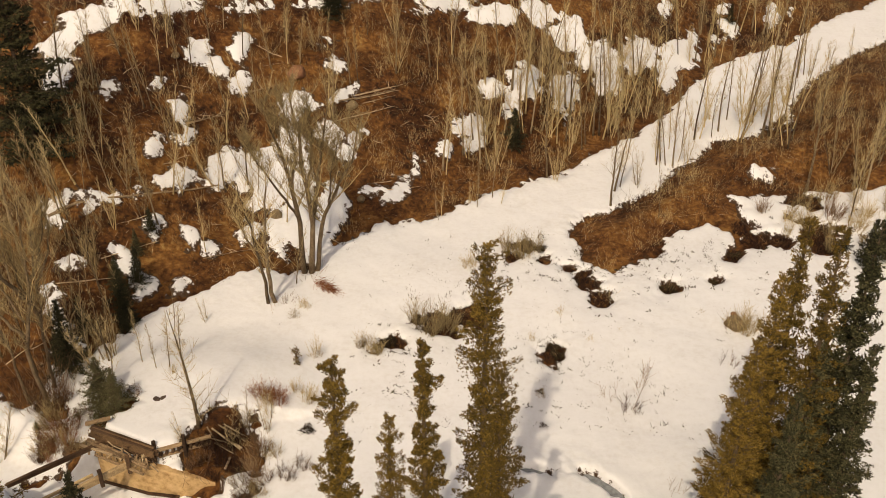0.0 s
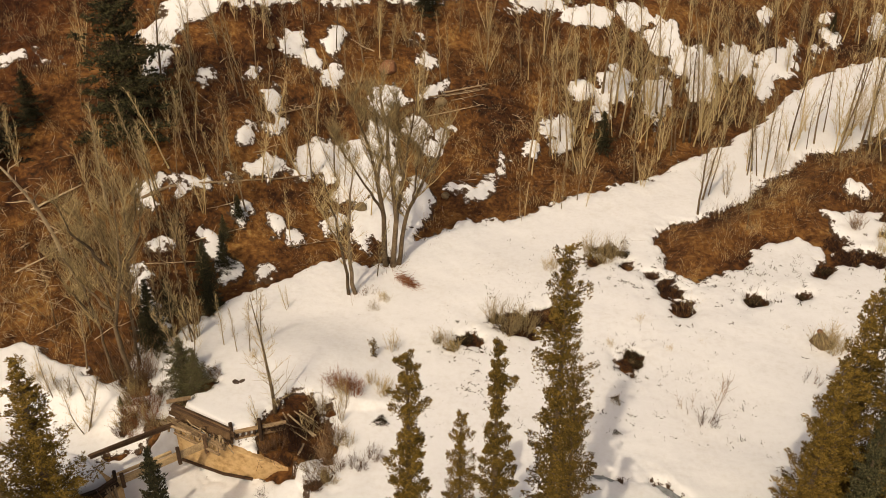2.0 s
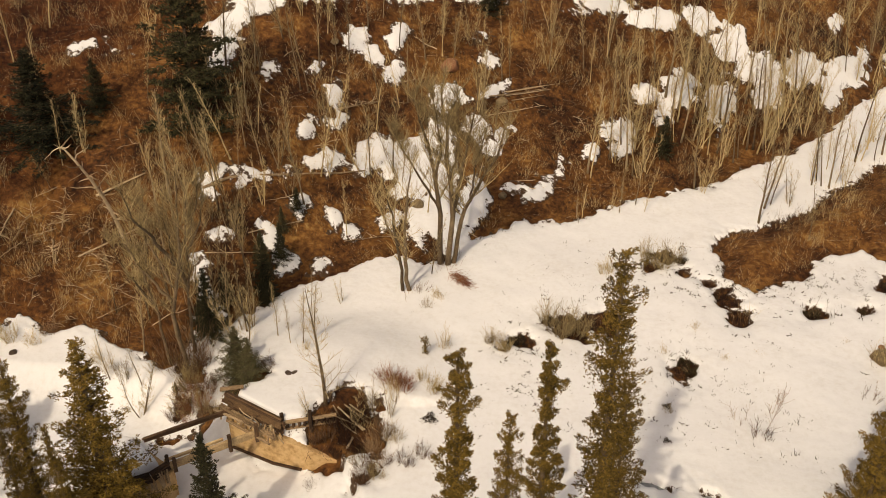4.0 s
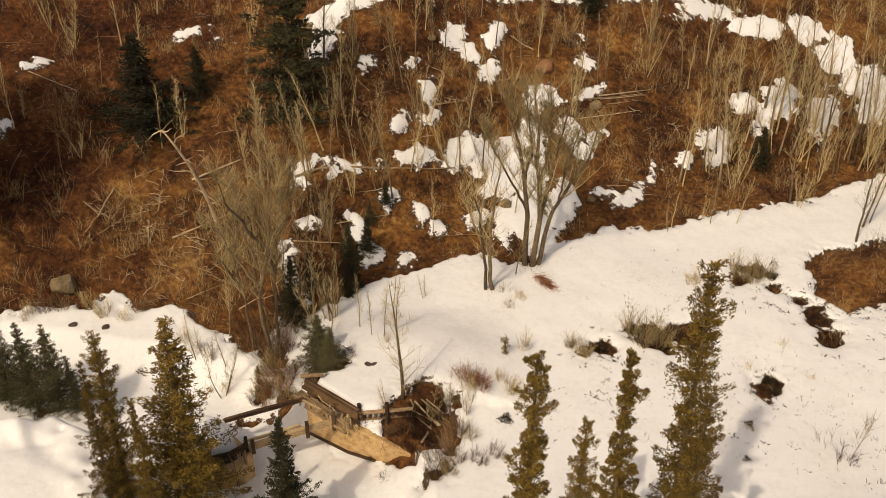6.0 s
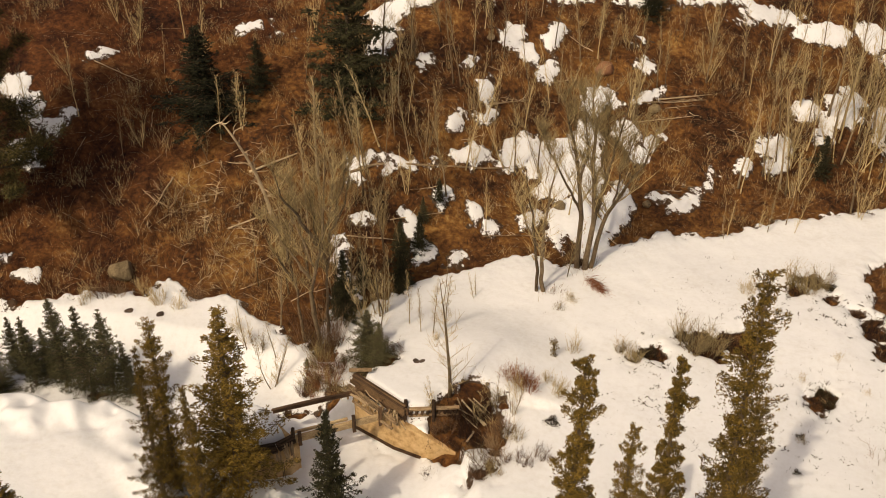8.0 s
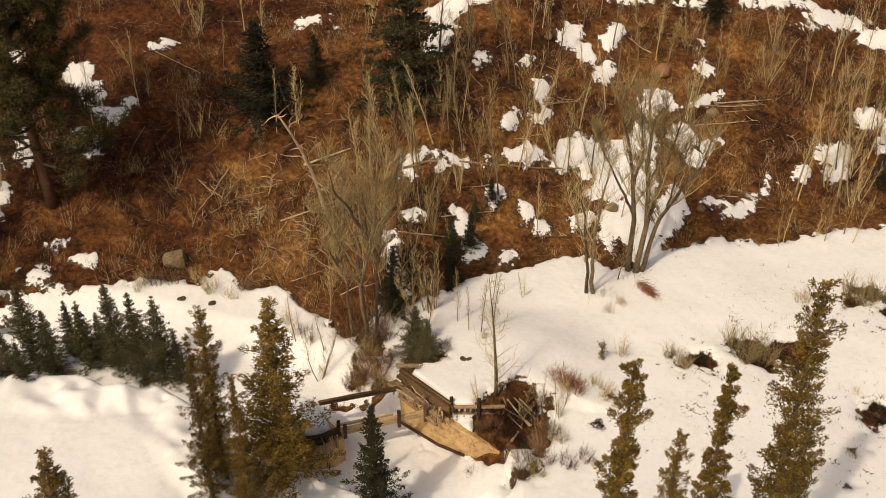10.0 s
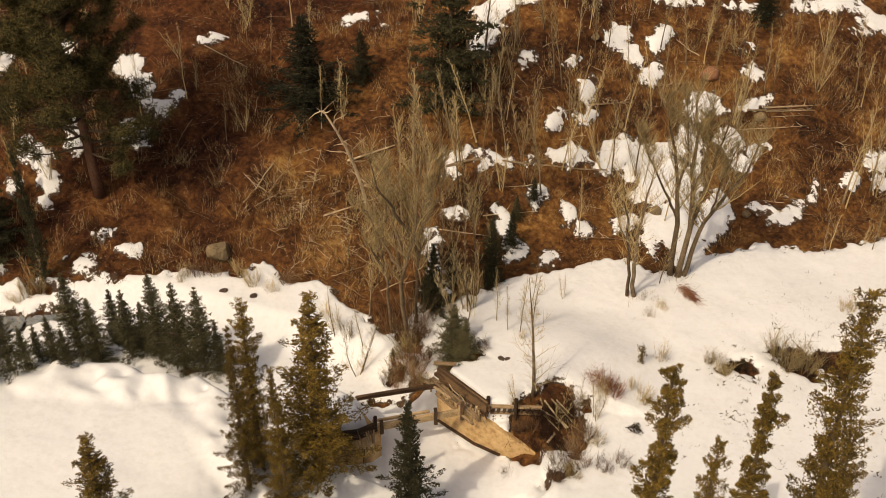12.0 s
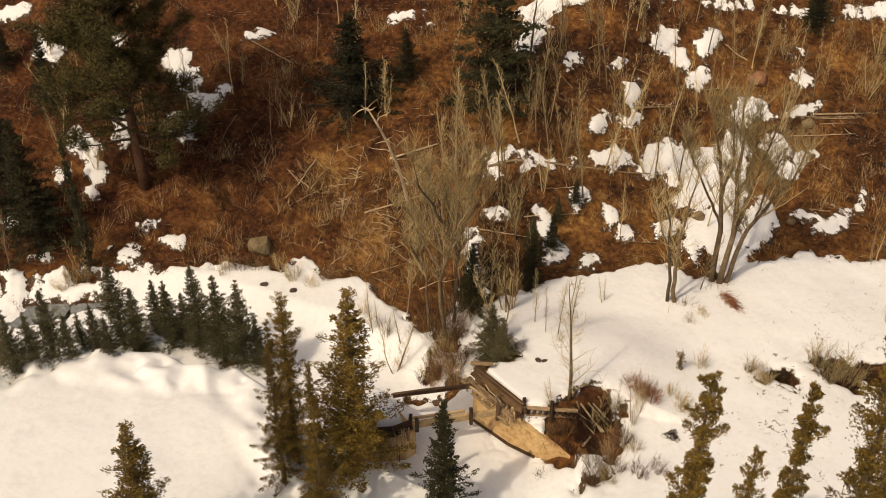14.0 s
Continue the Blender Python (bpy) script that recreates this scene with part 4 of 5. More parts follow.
bridge = tagged(new("timber_bridge"), "narrow timber beam bridge with square posts across the creek", "bridge")
B0, B1 = Vector((-19.9, 34.1, 0.78)), Vector((-15.0, 38.05, 0.86))
baulk("beam", bridge, B0, B0.lerp(B1, 0.52), 0.22, 0.42, PALETIMBER)
baulk("beam", bridge, B0.lerp(B1, 0.52), B1, 0.22, 0.40, PALETIMBER)
baulk("stringer", bridge, B0 + Vector((-0.32, 0.30, 0.05)), B0.lerp(B1, 0.5) + Vector((-0.32, 0.30, 0.05)), 0.14, 0.16, PALETIMBER)
for f, hgt in ((0.05, 0.55), (0.52, 0.75), (0.755, 0.85), (0.985, 0.95)):
    p = B0.lerp(B1, f) + Vector((0.12, -0.14, 0))
    baulk("post", bridge, (p.x, p.y, 0.45), (p.x, p.y, 0.8 + hgt), 0.2, 0.2, DARKTIMBER, up=(1, 0.6, 0))

back_beam = tagged(new("crossing_beam"), "long dark timber beam laid across the creek", "beam")
baulk("log", back_beam, (-21.7, 35.35, 1.15), (-17.5, 38.55, 1.2), 0.24, 0.26, DARKTIMBER)
baulk("plate", back_beam, (-21.7, 35.2, 1.33), (-17.6, 38.4, 1.38), 0.12, 0.06, DARKTIMBER)

front = tagged(new("timber_wall"), "low open timber wall along the front of the snowy fill", "timber wall")
F0, F1 = Vector((-14.75, 37.7, 0)), Vector((-12.2, 38.75, 0))
for z, w in ((1.28, 0.16), (0.86, 0.16)):
    baulk("beam", front, F0 + Vector((0, 0, z)), F1 + Vector((0, 0, z)), 0.2, w)
for k in range(9):
    p = F0.lerp(F1, (k + 0.4) / 9)
    baulk("spacer", front, p + Vector((0, -0.02, 0.92)), p + Vector((0.06, 0, 1.24)), 0.16, 0.16, DARKTIMBER, up=(1, 0, 0))
p = F0.lerp(F1, 0.5)
baulk("post", front, p + Vector((0.05, -0.18, 0.5)), p + Vector((0.05, -0.18, 2.0)), 0.2, 0.2, DARKTIMBER, up=(1, 0, 0))
for k in range(5):
    baulk("wall_board", front, F0 + Vector((0.02 * k, 0.14, 0.1 + 0.17 * k)), F1 + Vector((0, 0.14, 0.1 + 0.17 * k)), 0.06, 0.16, DARKTIMBER)

deck = tagged(new("plank_deck"), "dark broken plank edge under snow on the abutment", "deck")
for k in range(4):
    baulk("plank", deck, (-23.2 + 0.06 * k, 31.25 + 0.04 * k, 1.2 - 0.13 * k), (-20.42 + 0.05 * k, 33.1 - 0.02 * k, 1.17 - 0.13 * k), 0.22, 0.11, DARKTIMBER)
    baulk("plank", deck, (-20.4 + 0.05 * k, 33.15, 1.15 - 0.13 * k), (-19.85 + 0.03 * k, 34.05, 1.12 - 0.13 * k), 0.2, 0.1, DARKTIMBER)
for k in range(10):
    p = Vector((-20.7 + 0.1 * k, 32.85 + 0.1 * k, 0.95))
    baulk("brace", deck, p, p + Vector((rng.uniform(0.1, 0.5), rng.uniform(-0.35, -0.05), rng.uniform(-1.0, -0.4))), 0.09, 0.07)
baulk("post", deck, (-19.85, 34.05, 0.6), (-19.85, 34.05, 1.6), 0.16, 0.16, DARKTIMBER, up=(1, 0, 0))

for a, b, w in [((-12.23, 39.24), (-10.8, 38.9), 0.12), ((-11.96, 39.62), (-10.6, 39.5), 0.1), ((-12.32, 38.92), (-11.05, 39.2), 0.1), ((-11.83, 39.5), (-10.7, 39.0), 0.09),
                ((-11.75, 39.9), (-10.75, 39.95), 0.09), ((-12.15, 39.04), (-11.1, 38.6), 0.08), ((-11.4, 39.7), (-11.2, 38.8), 0.08), ((-12.5, 39.3), (-11.7, 38.8), 0.1),
                ((-11.29, 37.3), (-11.2, 38.2), 0.16), ((-14.9, 37.2), (-14.0, 36.9), 0.12)]:
    ob = tagged(new("fallen_timber"), "pale broken timber lying in the brush", "timber", "fallen timbers")
    za, zb = height(*a) + 0.05 + w, height(*b) + 0.05 + w
    baulk("timber", ob, (*a, za + rng.uniform(0.0, 0.2)), (*b, zb), 0.75 * w, 0.6 * w, DEADWOOD)


# ---- bare trees ----
def limb(rng, start, way, length, n, wobble, lift=0.0):
    pts, p, d = [Vector(start)], Vector(start), Vector(way).normalized()
    for _ in range(n):
        d = (d + Vector((rng.gauss(0, wobble), rng.gauss(0, wobble), rng.gauss(0, wobble) + lift))).normalized()
        p = p + d * (length / n)
        pts.append(p.copy())
    return pts


def along_pts(pts, f):
    q = f * (len(pts) - 1)
    k = min(int(q), len(pts) - 2)
    return pts[k].lerp(pts[k + 1], q - k)


def bare_tree(name, seed, label, tall=8.0, foot=0.085, limbs=24, low=0.3, reach=0.2, twigs=4, bark=None, stems=1, steep=1.3, fine=0.0085, split=False):
    """Straight stems with short steep limbs and fine twigs; split: each branch a part of its own."""
    rng = random.Random(seed)
    ob = tagged(new(name), label, "tree")
    crown = Shape()
    for s in range(stems):
        trunk = Shape()
        turn = rng.uniform(0, 6.28)
        lean = (0.05 if stems == 1 else 0.3)
        way = Vector((lean * math.cos(turn + 2.1 * s), lean * math.sin(turn + 2.1 * s), 1))
        top = tall * (1 if s == 0 else rng.uniform(0.75, 0.95))
        axis = limb(rng, (0.1 * s, 0.05 * s, -0.25), way, top + 0.25, 9, 0.035, 0.03)
        trunk.tube(axis, [foot * (1 - 0.88 * k / 9) * (1.35 if k == 0 else 1) for k in range(10)], 7)
        bole = part("trunk", trunk.mesh("trunk", bark or ASPEN, True), ob)
        for k in range(limbs):
            f = low + (0.97 - low) * (k + rng.random()) / limbs
            p = along_pts(axis, f)
            a = rng.uniform(0, 6.28)
            d = Vector((math.cos(a), math.sin(a), rng.uniform(0.6, 1.6) * steep + 0.3))
            size = top * reach * (1.15 - 0.8 * f) * rng.uniform(0.5, 1.3)
            b = limb(rng, p, d, size, 3, 0.12, 0.14)
            r = max(0.009, foot * (0.2 if split else 0.24) * (1.2 - f))
            if split:
                own = Shape()
                own.tube(b, [r, r * 0.75, r * 0.5, r * 0.2], 5)
                part("branch", own.mesh("branch", TWIG, True), bole)
            else:
                crown.tube(b, [r, r * 0.75, r * 0.5, r * 0.2], 3)
            for j in range(twigs):
                q = along_pts(b, rng.uniform(0.3, 1.0))
                a2 = rng.uniform(0, 6.28)
                d2 = Vector((math.cos(a2) * 0.7, math.sin(a2) * 0.7, rng.uniform(0.1, 0.9))) + d * 0.5
                w = limb(rng, q, d2, size * rng.uniform(0.25, 0.75), 2, 0.16, 0.14)
                crown.tube(w, [fine, 0.75 * fine, 0.35 * fine], 3)
    tagged(part("twig_mass", crown.mesh("twig_mass", TWIG), ob, "fine bare branches"), kind="stuff")
    return ob


def cottonwood(seed, label, plan, right, twigs=1.0, suckers=60, shoot=2.0):
    """Trunks and limbs as planned: thickness, then (across, up) in metres; set with branches that end in upright sprays of twigs."""
    rng = random.Random(seed)
    ob = tagged(new("cottonwood_tree"), label, "tree")
    spray = Shape()
    ahead = Vector((-right[1], right[0], 0))
    right = Vector((*right, 0))

    def sprout(axis, size, n, low):
        for _ in range(round(n * twigs)):
            q = along_pts(axis, rng.uniform(low, 1.0))
            a = rng.uniform(0, 6.28)
            d = Vector((0.6 * math.cos(a), 0.6 * math.sin(a), rng.uniform(0.4, 1.2)))
            w = limb(rng, q, d, size * rng.uniform(0.4, 1.2), 3, 0.14, 0.12)
            spray.tube(w, [0.011, 0.009, 0.007, 0.003], 3)

    for r, *line in plan:
        drift, pts = rng.uniform(-0.22, 0.22), []
        for k, (u, h) in enumerate(line):
            pts.append(right * u + ahead * (drift * (h - line[0][1]) + rng.gauss(0, 0.1)) + Vector((0, 0, h)))
        axis = [along_pts(pts, f / 12) + Vector((rng.gauss(0, 0.05), rng.gauss(0, 0.05), 0)) * (f > 0) for f in range(13)]
        trunk = Shape()
        trunk.tube(axis, [r * (1.3 if k == 0 and line[0][1] < 0 else 1) * (1 - 0.068 * k) for k in range(13)], 7)
        bole = part("trunk" if line[0][1] < 0 else "limb", trunk.mesh("trunk", COTTONBARK, True), ob)
        long = (pts[-1] - pts[0]).length
        for k in range(round(1.7 * long)):
            f = rng.uniform(0.25, 1.0)
            b = rng.uniform(0, 6.28)
            size = long * rng.uniform(0.1, 0.3) * (1.25 - 0.6 * f)
            twig = limb(rng, along_pts(axis, f), (0.75 * math.cos(b), 0.75 * math.sin(b), rng.uniform(0.5, 1.2)), size, 5, 0.13, 0.1)
            thick = max(0.02, 0.3 * r * (1.1 - f))
            one = Shape()
            one.tube(twig, [thick * (1 - 0.16 * j) for j in range(6)], 4)
            part("branch", one.mesh("branch", TWIG, True), bole)
            sprout(twig, 0.95, 15, 0.1)
        sprout(axis, 1.2, 22, 0.4)
    shoots = Shape()
    for _ in range(suckers):
        a, d = rng.uniform(0, 6.28), abs(rng.gauss(0, 0.6))
        w = limb(rng, (d * math.cos(a), d * math.sin(a), -0.1), (0.4 * math.cos(a), 0.4 * math.sin(a), 1), rng.uniform(0.5, shoot), 3, 0.14)
        shoots.tube(w, [0.015, 0.012, 0.009, 0.004], 3)
    tagged(part("sucker_mass", shoots.mesh("sucker_mass", REDTWIG), ob, "red-brown shoots round the foot"), kind="stuff")
    tagged(part("twig_mass", spray.mesh("twig_mass", TWIG), ob, "sprays of fine tan twigs"), kind="stuff")
    return ob


def put(things, rows, size, group, rng, tilt=3, rise=0.0):
    """Copies of the things at (x, y, height), turned at random."""
    for x, y, h, *_ in rows:
        k = rng.randrange(len(things))
        s = h / size
        wide = s * rng.uniform(0.85, 1.15)
        up = stand(x, y) + (rise * max(0.0, float(snow_height(np.array([x]), np.array([y]))[0])) if rise else 0.0)
        m = Matrix.LocRotScale((x, y, up), Euler((radians(rng.gauss(0, tilt)), radians(rng.gauss(0, tilt)), rng.uniform(0, 6.28))), (wide, wide, s))
        c = copy_thing(things[k], m)
        tagged(c, group=group)


def drop(things):
    """Takes the pattern things away once their copies stand."""
    for ob in things:
        for o in (*ob.children_recursive, ob):
            bpy.data.objects.remove(o)


rng = random.Random(11)
slim = [bare_tree("aspen_tree", 20 + k, "slender bare aspen with pale bark and fine twigs", 8, 0.06 + 0.01 * (k % 3), 36 + 4 * k, 0.2 + 0.06 * (k % 3), 0.12 + 0.02 * (k % 3), 6, fine=0.0065) for k in range(5)]
bushy = [bare_tree("aspen_tree", 40 + k, "bare many-stemmed young aspen with tan twigs", 6, 0.04, 24, 0.12, 0.2, 6, stems=3, fine=0.0065) for k in range(3)]
bold = [bare_tree("aspen_tree", 60 + k, "tall bare aspen with a grey-brown trunk", 8, 0.066, 26, 0.34, 0.11, 6, bark=COTTONBARK, fine=0.0065) for k in range(3)]
extra = [(x + rng.uniform(-1.3, 1.3), y + rng.uniform(-0.9, 0.9), h * rng.uniform(0.8, 1.3)) for x, y, h in TRACKSIDE_TREES + GROVE_TREES + UPPER_GROVE_TREES]
put(bold + slim[:2], TRACKSIDE_TREES, 5.7, "aspens along the snowy track", rng)
put(slim + bushy, BANK_TREES, 5.6, "aspens on the bare bank", rng)
put(slim[:3] + bold, GROVE_TREES, 5.7, "aspens of the slope grove", rng)
put(slim, UPPER_GROVE_TREES, 5.0, "aspens of the upper grove", rng)
put(slim + slim + bushy, UPPER_SLOPE_TREES, 5.4, "aspens high on the slope", rng)
put(slim + slim + bushy, TERRACE_TREES, 5.8, "aspens on the terrace", rng)
put(slim + bold, FOOT_TREES, 7, "aspens at the foot of the slope", rng)
put(slim + bushy, CREEK_TREES, 6.2, "aspens by the creek", rng)
put(slim + bushy, GULLY_TREES, 7.5, "aspens in the gully", rng)
while len(extra) < 150:
    x, y = rng.uniform(-60, 32), rng.uniform(40, 104)
    d = y - np.interp(x, *zip(*TOE))
    if 3 < d < 34 and abs(math.degrees(math.atan2(x, y)) + 13) < 42 and value_noise(x, y, 9, 21) + rng.uniform(-0.5, 0.5) > -0.05 and not (-8 < x < 4 and d < 16):
        extra.append((x, y, rng.uniform(3.0, 6.5)))
young = slim[1:4] + bushy
kept = [[(np.array([v.co for v in o.data.vertices]), [tuple(q.vertices) for q in o.data.polygons]) for o in ob.children] for ob in young]
V, F, count = [], [], 0
for x, y, h in extra:
    s = h / 7.5
    m = np.array(Matrix.LocRotScale((x, y, stand(x, y)), Euler((rng.gauss(0, 0.08), rng.gauss(0, 0.08), rng.uniform(0, 6.28))), (s, s, s)))
    for co, faces in rng.choice(kept):
        V.append(co @ m[:3, :3].T + m[:3, 3])
        F += [tuple(i + count for i in f) for f in faces]
        count += len(co)
tagged(new("aspen_undergrowth", mesh_of("aspen_undergrowth", np.concatenate(V).tolist(), F, TWIG)), "thin bare young aspens scattered over the slope", "undergrowth", kind="stuff")
drop(slim + bushy + bold)

for x, y, h in LONE_TREE:
    ob = bare_tree("cottonwood_tree", 77, "tall thin bare tree growing beside the crib", h, 0.115, 44, 0.1, 0.17, 7, bark=ASPEN, steep=0.05, split=True)
    ob.location = (x, y, stand(x, y))
for k, (x, y) in enumerate(COTTONWOODS):
    plan, label = [(SPREADING, "large bare cottonwood with forking trunks and tan twigs"), (TWIN, "bare twin-trunked cottonwood at the edge of the snow"), (CROOKED, "crooked bare cottonwood above the creek with tan twigs"),
                   (LEANING, "leaning bare cottonwood above the creek"), (SLENDER, "slender forked bare cottonwood above the creek")][k]
    across = Vector((y, -x)).normalized()
    ob = cottonwood(81 + k, label, plan, (across.x, across.y), 2.6 if k == 0 else 0.9 if k == 1 else 1.6, 90 if k != 1 else 16, 1.6 if k < 2 else 3.0)
    ob.location = (x, y, stand(x, y))


# ---- conifers ----
def conifer(name, seed, label, tall, wide, needle, whorls, arms, sprigs, gap=0.0, tip=0.1, droop=-0.15, blades=3, leaf=0.2, power=0.8, clump=0.5, low=0.06, layer=0.35, curl=0.2):
    """A trunk with whorls of arms set with needle sprays; gap: share of arms missing."""
    rng = random.Random(seed)
    ob = tagged(new(name), label, "tree")
    trunk = Shape()
    axis = limb(rng, (0, 0, -0.3), (0, 0, 1), tall + 0.2, 8, 0.004, 0.05)
    trunk.tube(axis, [0.013 * tall * (1 - 0.95 * k / 8) + 0.01 for k in range(9)], 8)
    bole = part("trunk", trunk.mesh("trunk", GREYBARK, True), ob)
    crown, wood = Shape(), Shape()
    for k in range(whorls):
        f = low + (1 - low) * ((k + 0.7 * rng.random()) / whorls) ** 0.85
        p0 = along_pts(axis, min(f, 1))
        size = wide * (tip + (1 - tip) * (1 - f) ** power) * rng.uniform(0.55, 1.3)
        n = max(3, round(arms * (1 - 0.4 * f)))
        start = rng.uniform(0, 6.28)
        for i in range(n):
            if rng.random() < gap:
                continue
            a = start + 6.28 * (i + rng.uniform(-0.3, 0.3)) / n
            lift = droop + 0.7 * f + rng.gauss(0, 0.10)
            L = size * rng.uniform(0.4, 1.3)
            d = Vector((math.cos(a), math.sin(a), lift))
            p = p0 + Vector((0, 0, rng.gauss(0, layer * tall / whorls)))
            b = limb(rng, p, d, L, 3, 0.08, curl)
            wood.tube([b[0], b[3]], [0.022, 0.006], 3)
            many = max(5, round(sprigs * L / wide * (0.7 + 0.6 * rng.random())))
            for j in range(many):
                g = 0.06 + 0.96 * ((j + rng.random()) / many) ** 0.65
                w = (0.02 + 0.24 * min(L, 1.4)) * (1.15 - g) + 0.28 * leaf
                c = along_pts(b, min(g, 1)) + Vector((rng.uniform(-1.5, 1.5) * w, rng.uniform(-1.5, 1.5) * w, rng.uniform(-1, 0.8) * leaf * clump * 1.6))
                out = (d.normalized() * 0.8 + Vector((rng.gauss(0, 0.6), rng.gauss(0, 0.6), rng.gauss(0.2, 0.4)))).normalized()
                size_l = leaf * rng.uniform(0.6, 1.4)
                side = out.cross(Vector((rng.gauss(0, 1), rng.gauss(0, 1), rng.gauss(0, 1)))).normalized()
                e = out.cross(side) * size_l
                side = side * size_l * 0.21
                crown.blade(c - out * size_l * 0.4, c + out * size_l * 0.8, side)
                crown.blade(c, c + out * size_l * 0.35 + e * 0.6, side)
                if blades > 2:
                    crown.blade(c, c + out * size_l * 0.35 - e * 0.6, side)
    part("crown", crown.mesh("crown", needle), ob)
    tagged(part("bough_mass", wood.mesh("bough_mass", GREYBARK), bole), kind="stuff")
    return ob


def open_pine(seed, label, tall, reach):
    """A pine with long uneven boughs that carry tufts of needles at their ends."""
    rng = random.Random(seed)
    ob = tagged(new("pine_tree"), label, "tree")
    axis = limb(rng, (0, 0, -0.3), (0.03, 0.02, 1), tall, 9, 0.03, 0.03)
    s = Shape()
    s.tube(axis, [0.34 * (1 - 0.095 * k) for k in range(10)], 8)
    bole = part("trunk", s.mesh("trunk", REDBARK, True), ob)
    crown = Shape()
    for k in range(96):
        f = 0.15 + 0.85 * ((k + rng.random()) / 96) ** 0.8
        a = 2.4 * k + rng.gauss(0, 0.4)
        size = reach * (1.05 - 0.55 * f ** 2.2) * rng.uniform(0.5, 1.15)
        d = Vector((math.cos(a), math.sin(a), -0.12 + 0.5 * f))
        b = limb(rng, along_pts(axis, f), d, size, 5, 0.13, 0.07)
        own = Shape()
        own.tube(b, [0.085, 0.07, 0.055, 0.04, 0.025, 0.01], 5)
        part("bough", own.mesh("bough", GREYBARK, True), bole)
        ends = [b[-1]]
        for j in range(round(3.4 * size)):
            q = along_pts(b, rng.uniform(0.25, 1.0))
            w = limb(rng, q, d + Vector((rng.gauss(0, 0.8), rng.gauss(0, 0.8), rng.uniform(0.0, 0.5))), rng.uniform(0.4, 1.2), 3, 0.15, 0.1)
            crown.tube(w, [0.02, 0.016, 0.012, 0.005], 3)
            ends += [w[-1], w[-2]]
        for e in ends:
            for _ in range(96 if f > 0.36 else 55):
                out = Vector((rng.gauss(0, 1), rng.gauss(0, 1), rng.gauss(0.35, 0.7))).normalized()
                c = e + out * rng.uniform(0.0, 0.42)
                side = out.cross(Vector((rng.gauss(0, 1), rng.gauss(0, 1), rng.gauss(0, 1)))).normalized() * 0.026
                tip = (out + Vector((rng.gauss(0, 0.5), rng.gauss(0, 0.5), rng.gauss(0, 0.5)))).normalized()
                crown.blade(c, c + tip * rng.uniform(0.12, 0.26), side)
    part("crown", crown.mesh("crown", NEEDLE_PINE), ob, "tufts of olive needles")
    return ob


kinds = {
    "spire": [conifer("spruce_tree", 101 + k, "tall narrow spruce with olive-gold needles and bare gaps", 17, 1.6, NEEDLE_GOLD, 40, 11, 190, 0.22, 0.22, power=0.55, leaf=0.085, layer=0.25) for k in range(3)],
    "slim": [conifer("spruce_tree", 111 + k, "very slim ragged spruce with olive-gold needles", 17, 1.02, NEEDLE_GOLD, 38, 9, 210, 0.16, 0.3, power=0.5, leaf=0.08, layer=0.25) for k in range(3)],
    # broad and green: sunlit and half-shaded look set by needle colour
    "broad": [conifer("spruce_tree", 121 + k, "broad spruce with dense olive-gold needles, sunlight in their colour", 16, 2.3, NEEDLE_GOLD, 36, 11, 190, 0.3, 0.09, power=0.9, leaf=0.1, layer=0.2) for k in range(3)],
    "green": [conifer("spruce_tree", 126, "broad spruce with half shade put into its grey-green needle colour", 16, 2.4, NEEDLE_BLUE, 28, 12, 140, 0.16, 0.09, power=0.9, leaf=0.15)],
    "young": [conifer("spruce_tree", 131 + k, "young grey-green spruce with a pointed crown", 5, 1.45, NEEDLE_BLUE, 24, 14, 150, 0.04, 0.03, blades=2, leaf=0.06, power=1.05, clump=0.16, layer=0.10, curl=0.05, low=0.12) for k in range(3)],
    "far": [conifer("spruce_tree", 141 + k, "dark green spruce standing on the hillside", 9, 2.2, NEEDLE_DARK, 24, 14, 68, 0.10, 0.05, leaf=0.16, power=0.9, clump=0.35, layer=0.14, curl=0.04) for k in range(3)],
    "pine": [open_pine(151, "large olive-green pine with an open spreading crown", 16, 3.9)],
}
tall_of = {"green": 16, "spire": 17, "slim": 17, "broad": 16, "young": 5, "far": 9, "pine": 16}
rng = random.Random(5)
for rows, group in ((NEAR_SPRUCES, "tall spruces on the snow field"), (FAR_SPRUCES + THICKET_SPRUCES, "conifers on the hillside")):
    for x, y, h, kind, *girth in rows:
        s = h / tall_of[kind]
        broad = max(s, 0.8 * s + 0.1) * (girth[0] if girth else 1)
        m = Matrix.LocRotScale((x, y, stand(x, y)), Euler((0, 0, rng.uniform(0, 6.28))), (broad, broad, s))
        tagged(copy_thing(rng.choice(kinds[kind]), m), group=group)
for x, y, h in CREEK_SPRUCES:
    m = Matrix.LocRotScale((x, y, stand(x, y)), Euler((0, 0, rng.uniform(0, 6.28))), (h / 4.5, h / 4.5, h / 4.7))
    tagged(copy_thing(rng.choice(kinds["young"]), m), group="young spruces along the creek")
for k in kinds.values():
    drop(k)
for x, y, h in SAPLING:
    ob = conifer("pine_sapling", 161, "small lone pine sapling in the snow", h, 0.62, NEEDLE_GOLD, 7, 5, 26, 0.15, 0.25, droop=0.15, leaf=0.085, power=0.7, low=0.25, layer=0.1)
    ob.location = (x, y, stand(x, y) + 0.3)


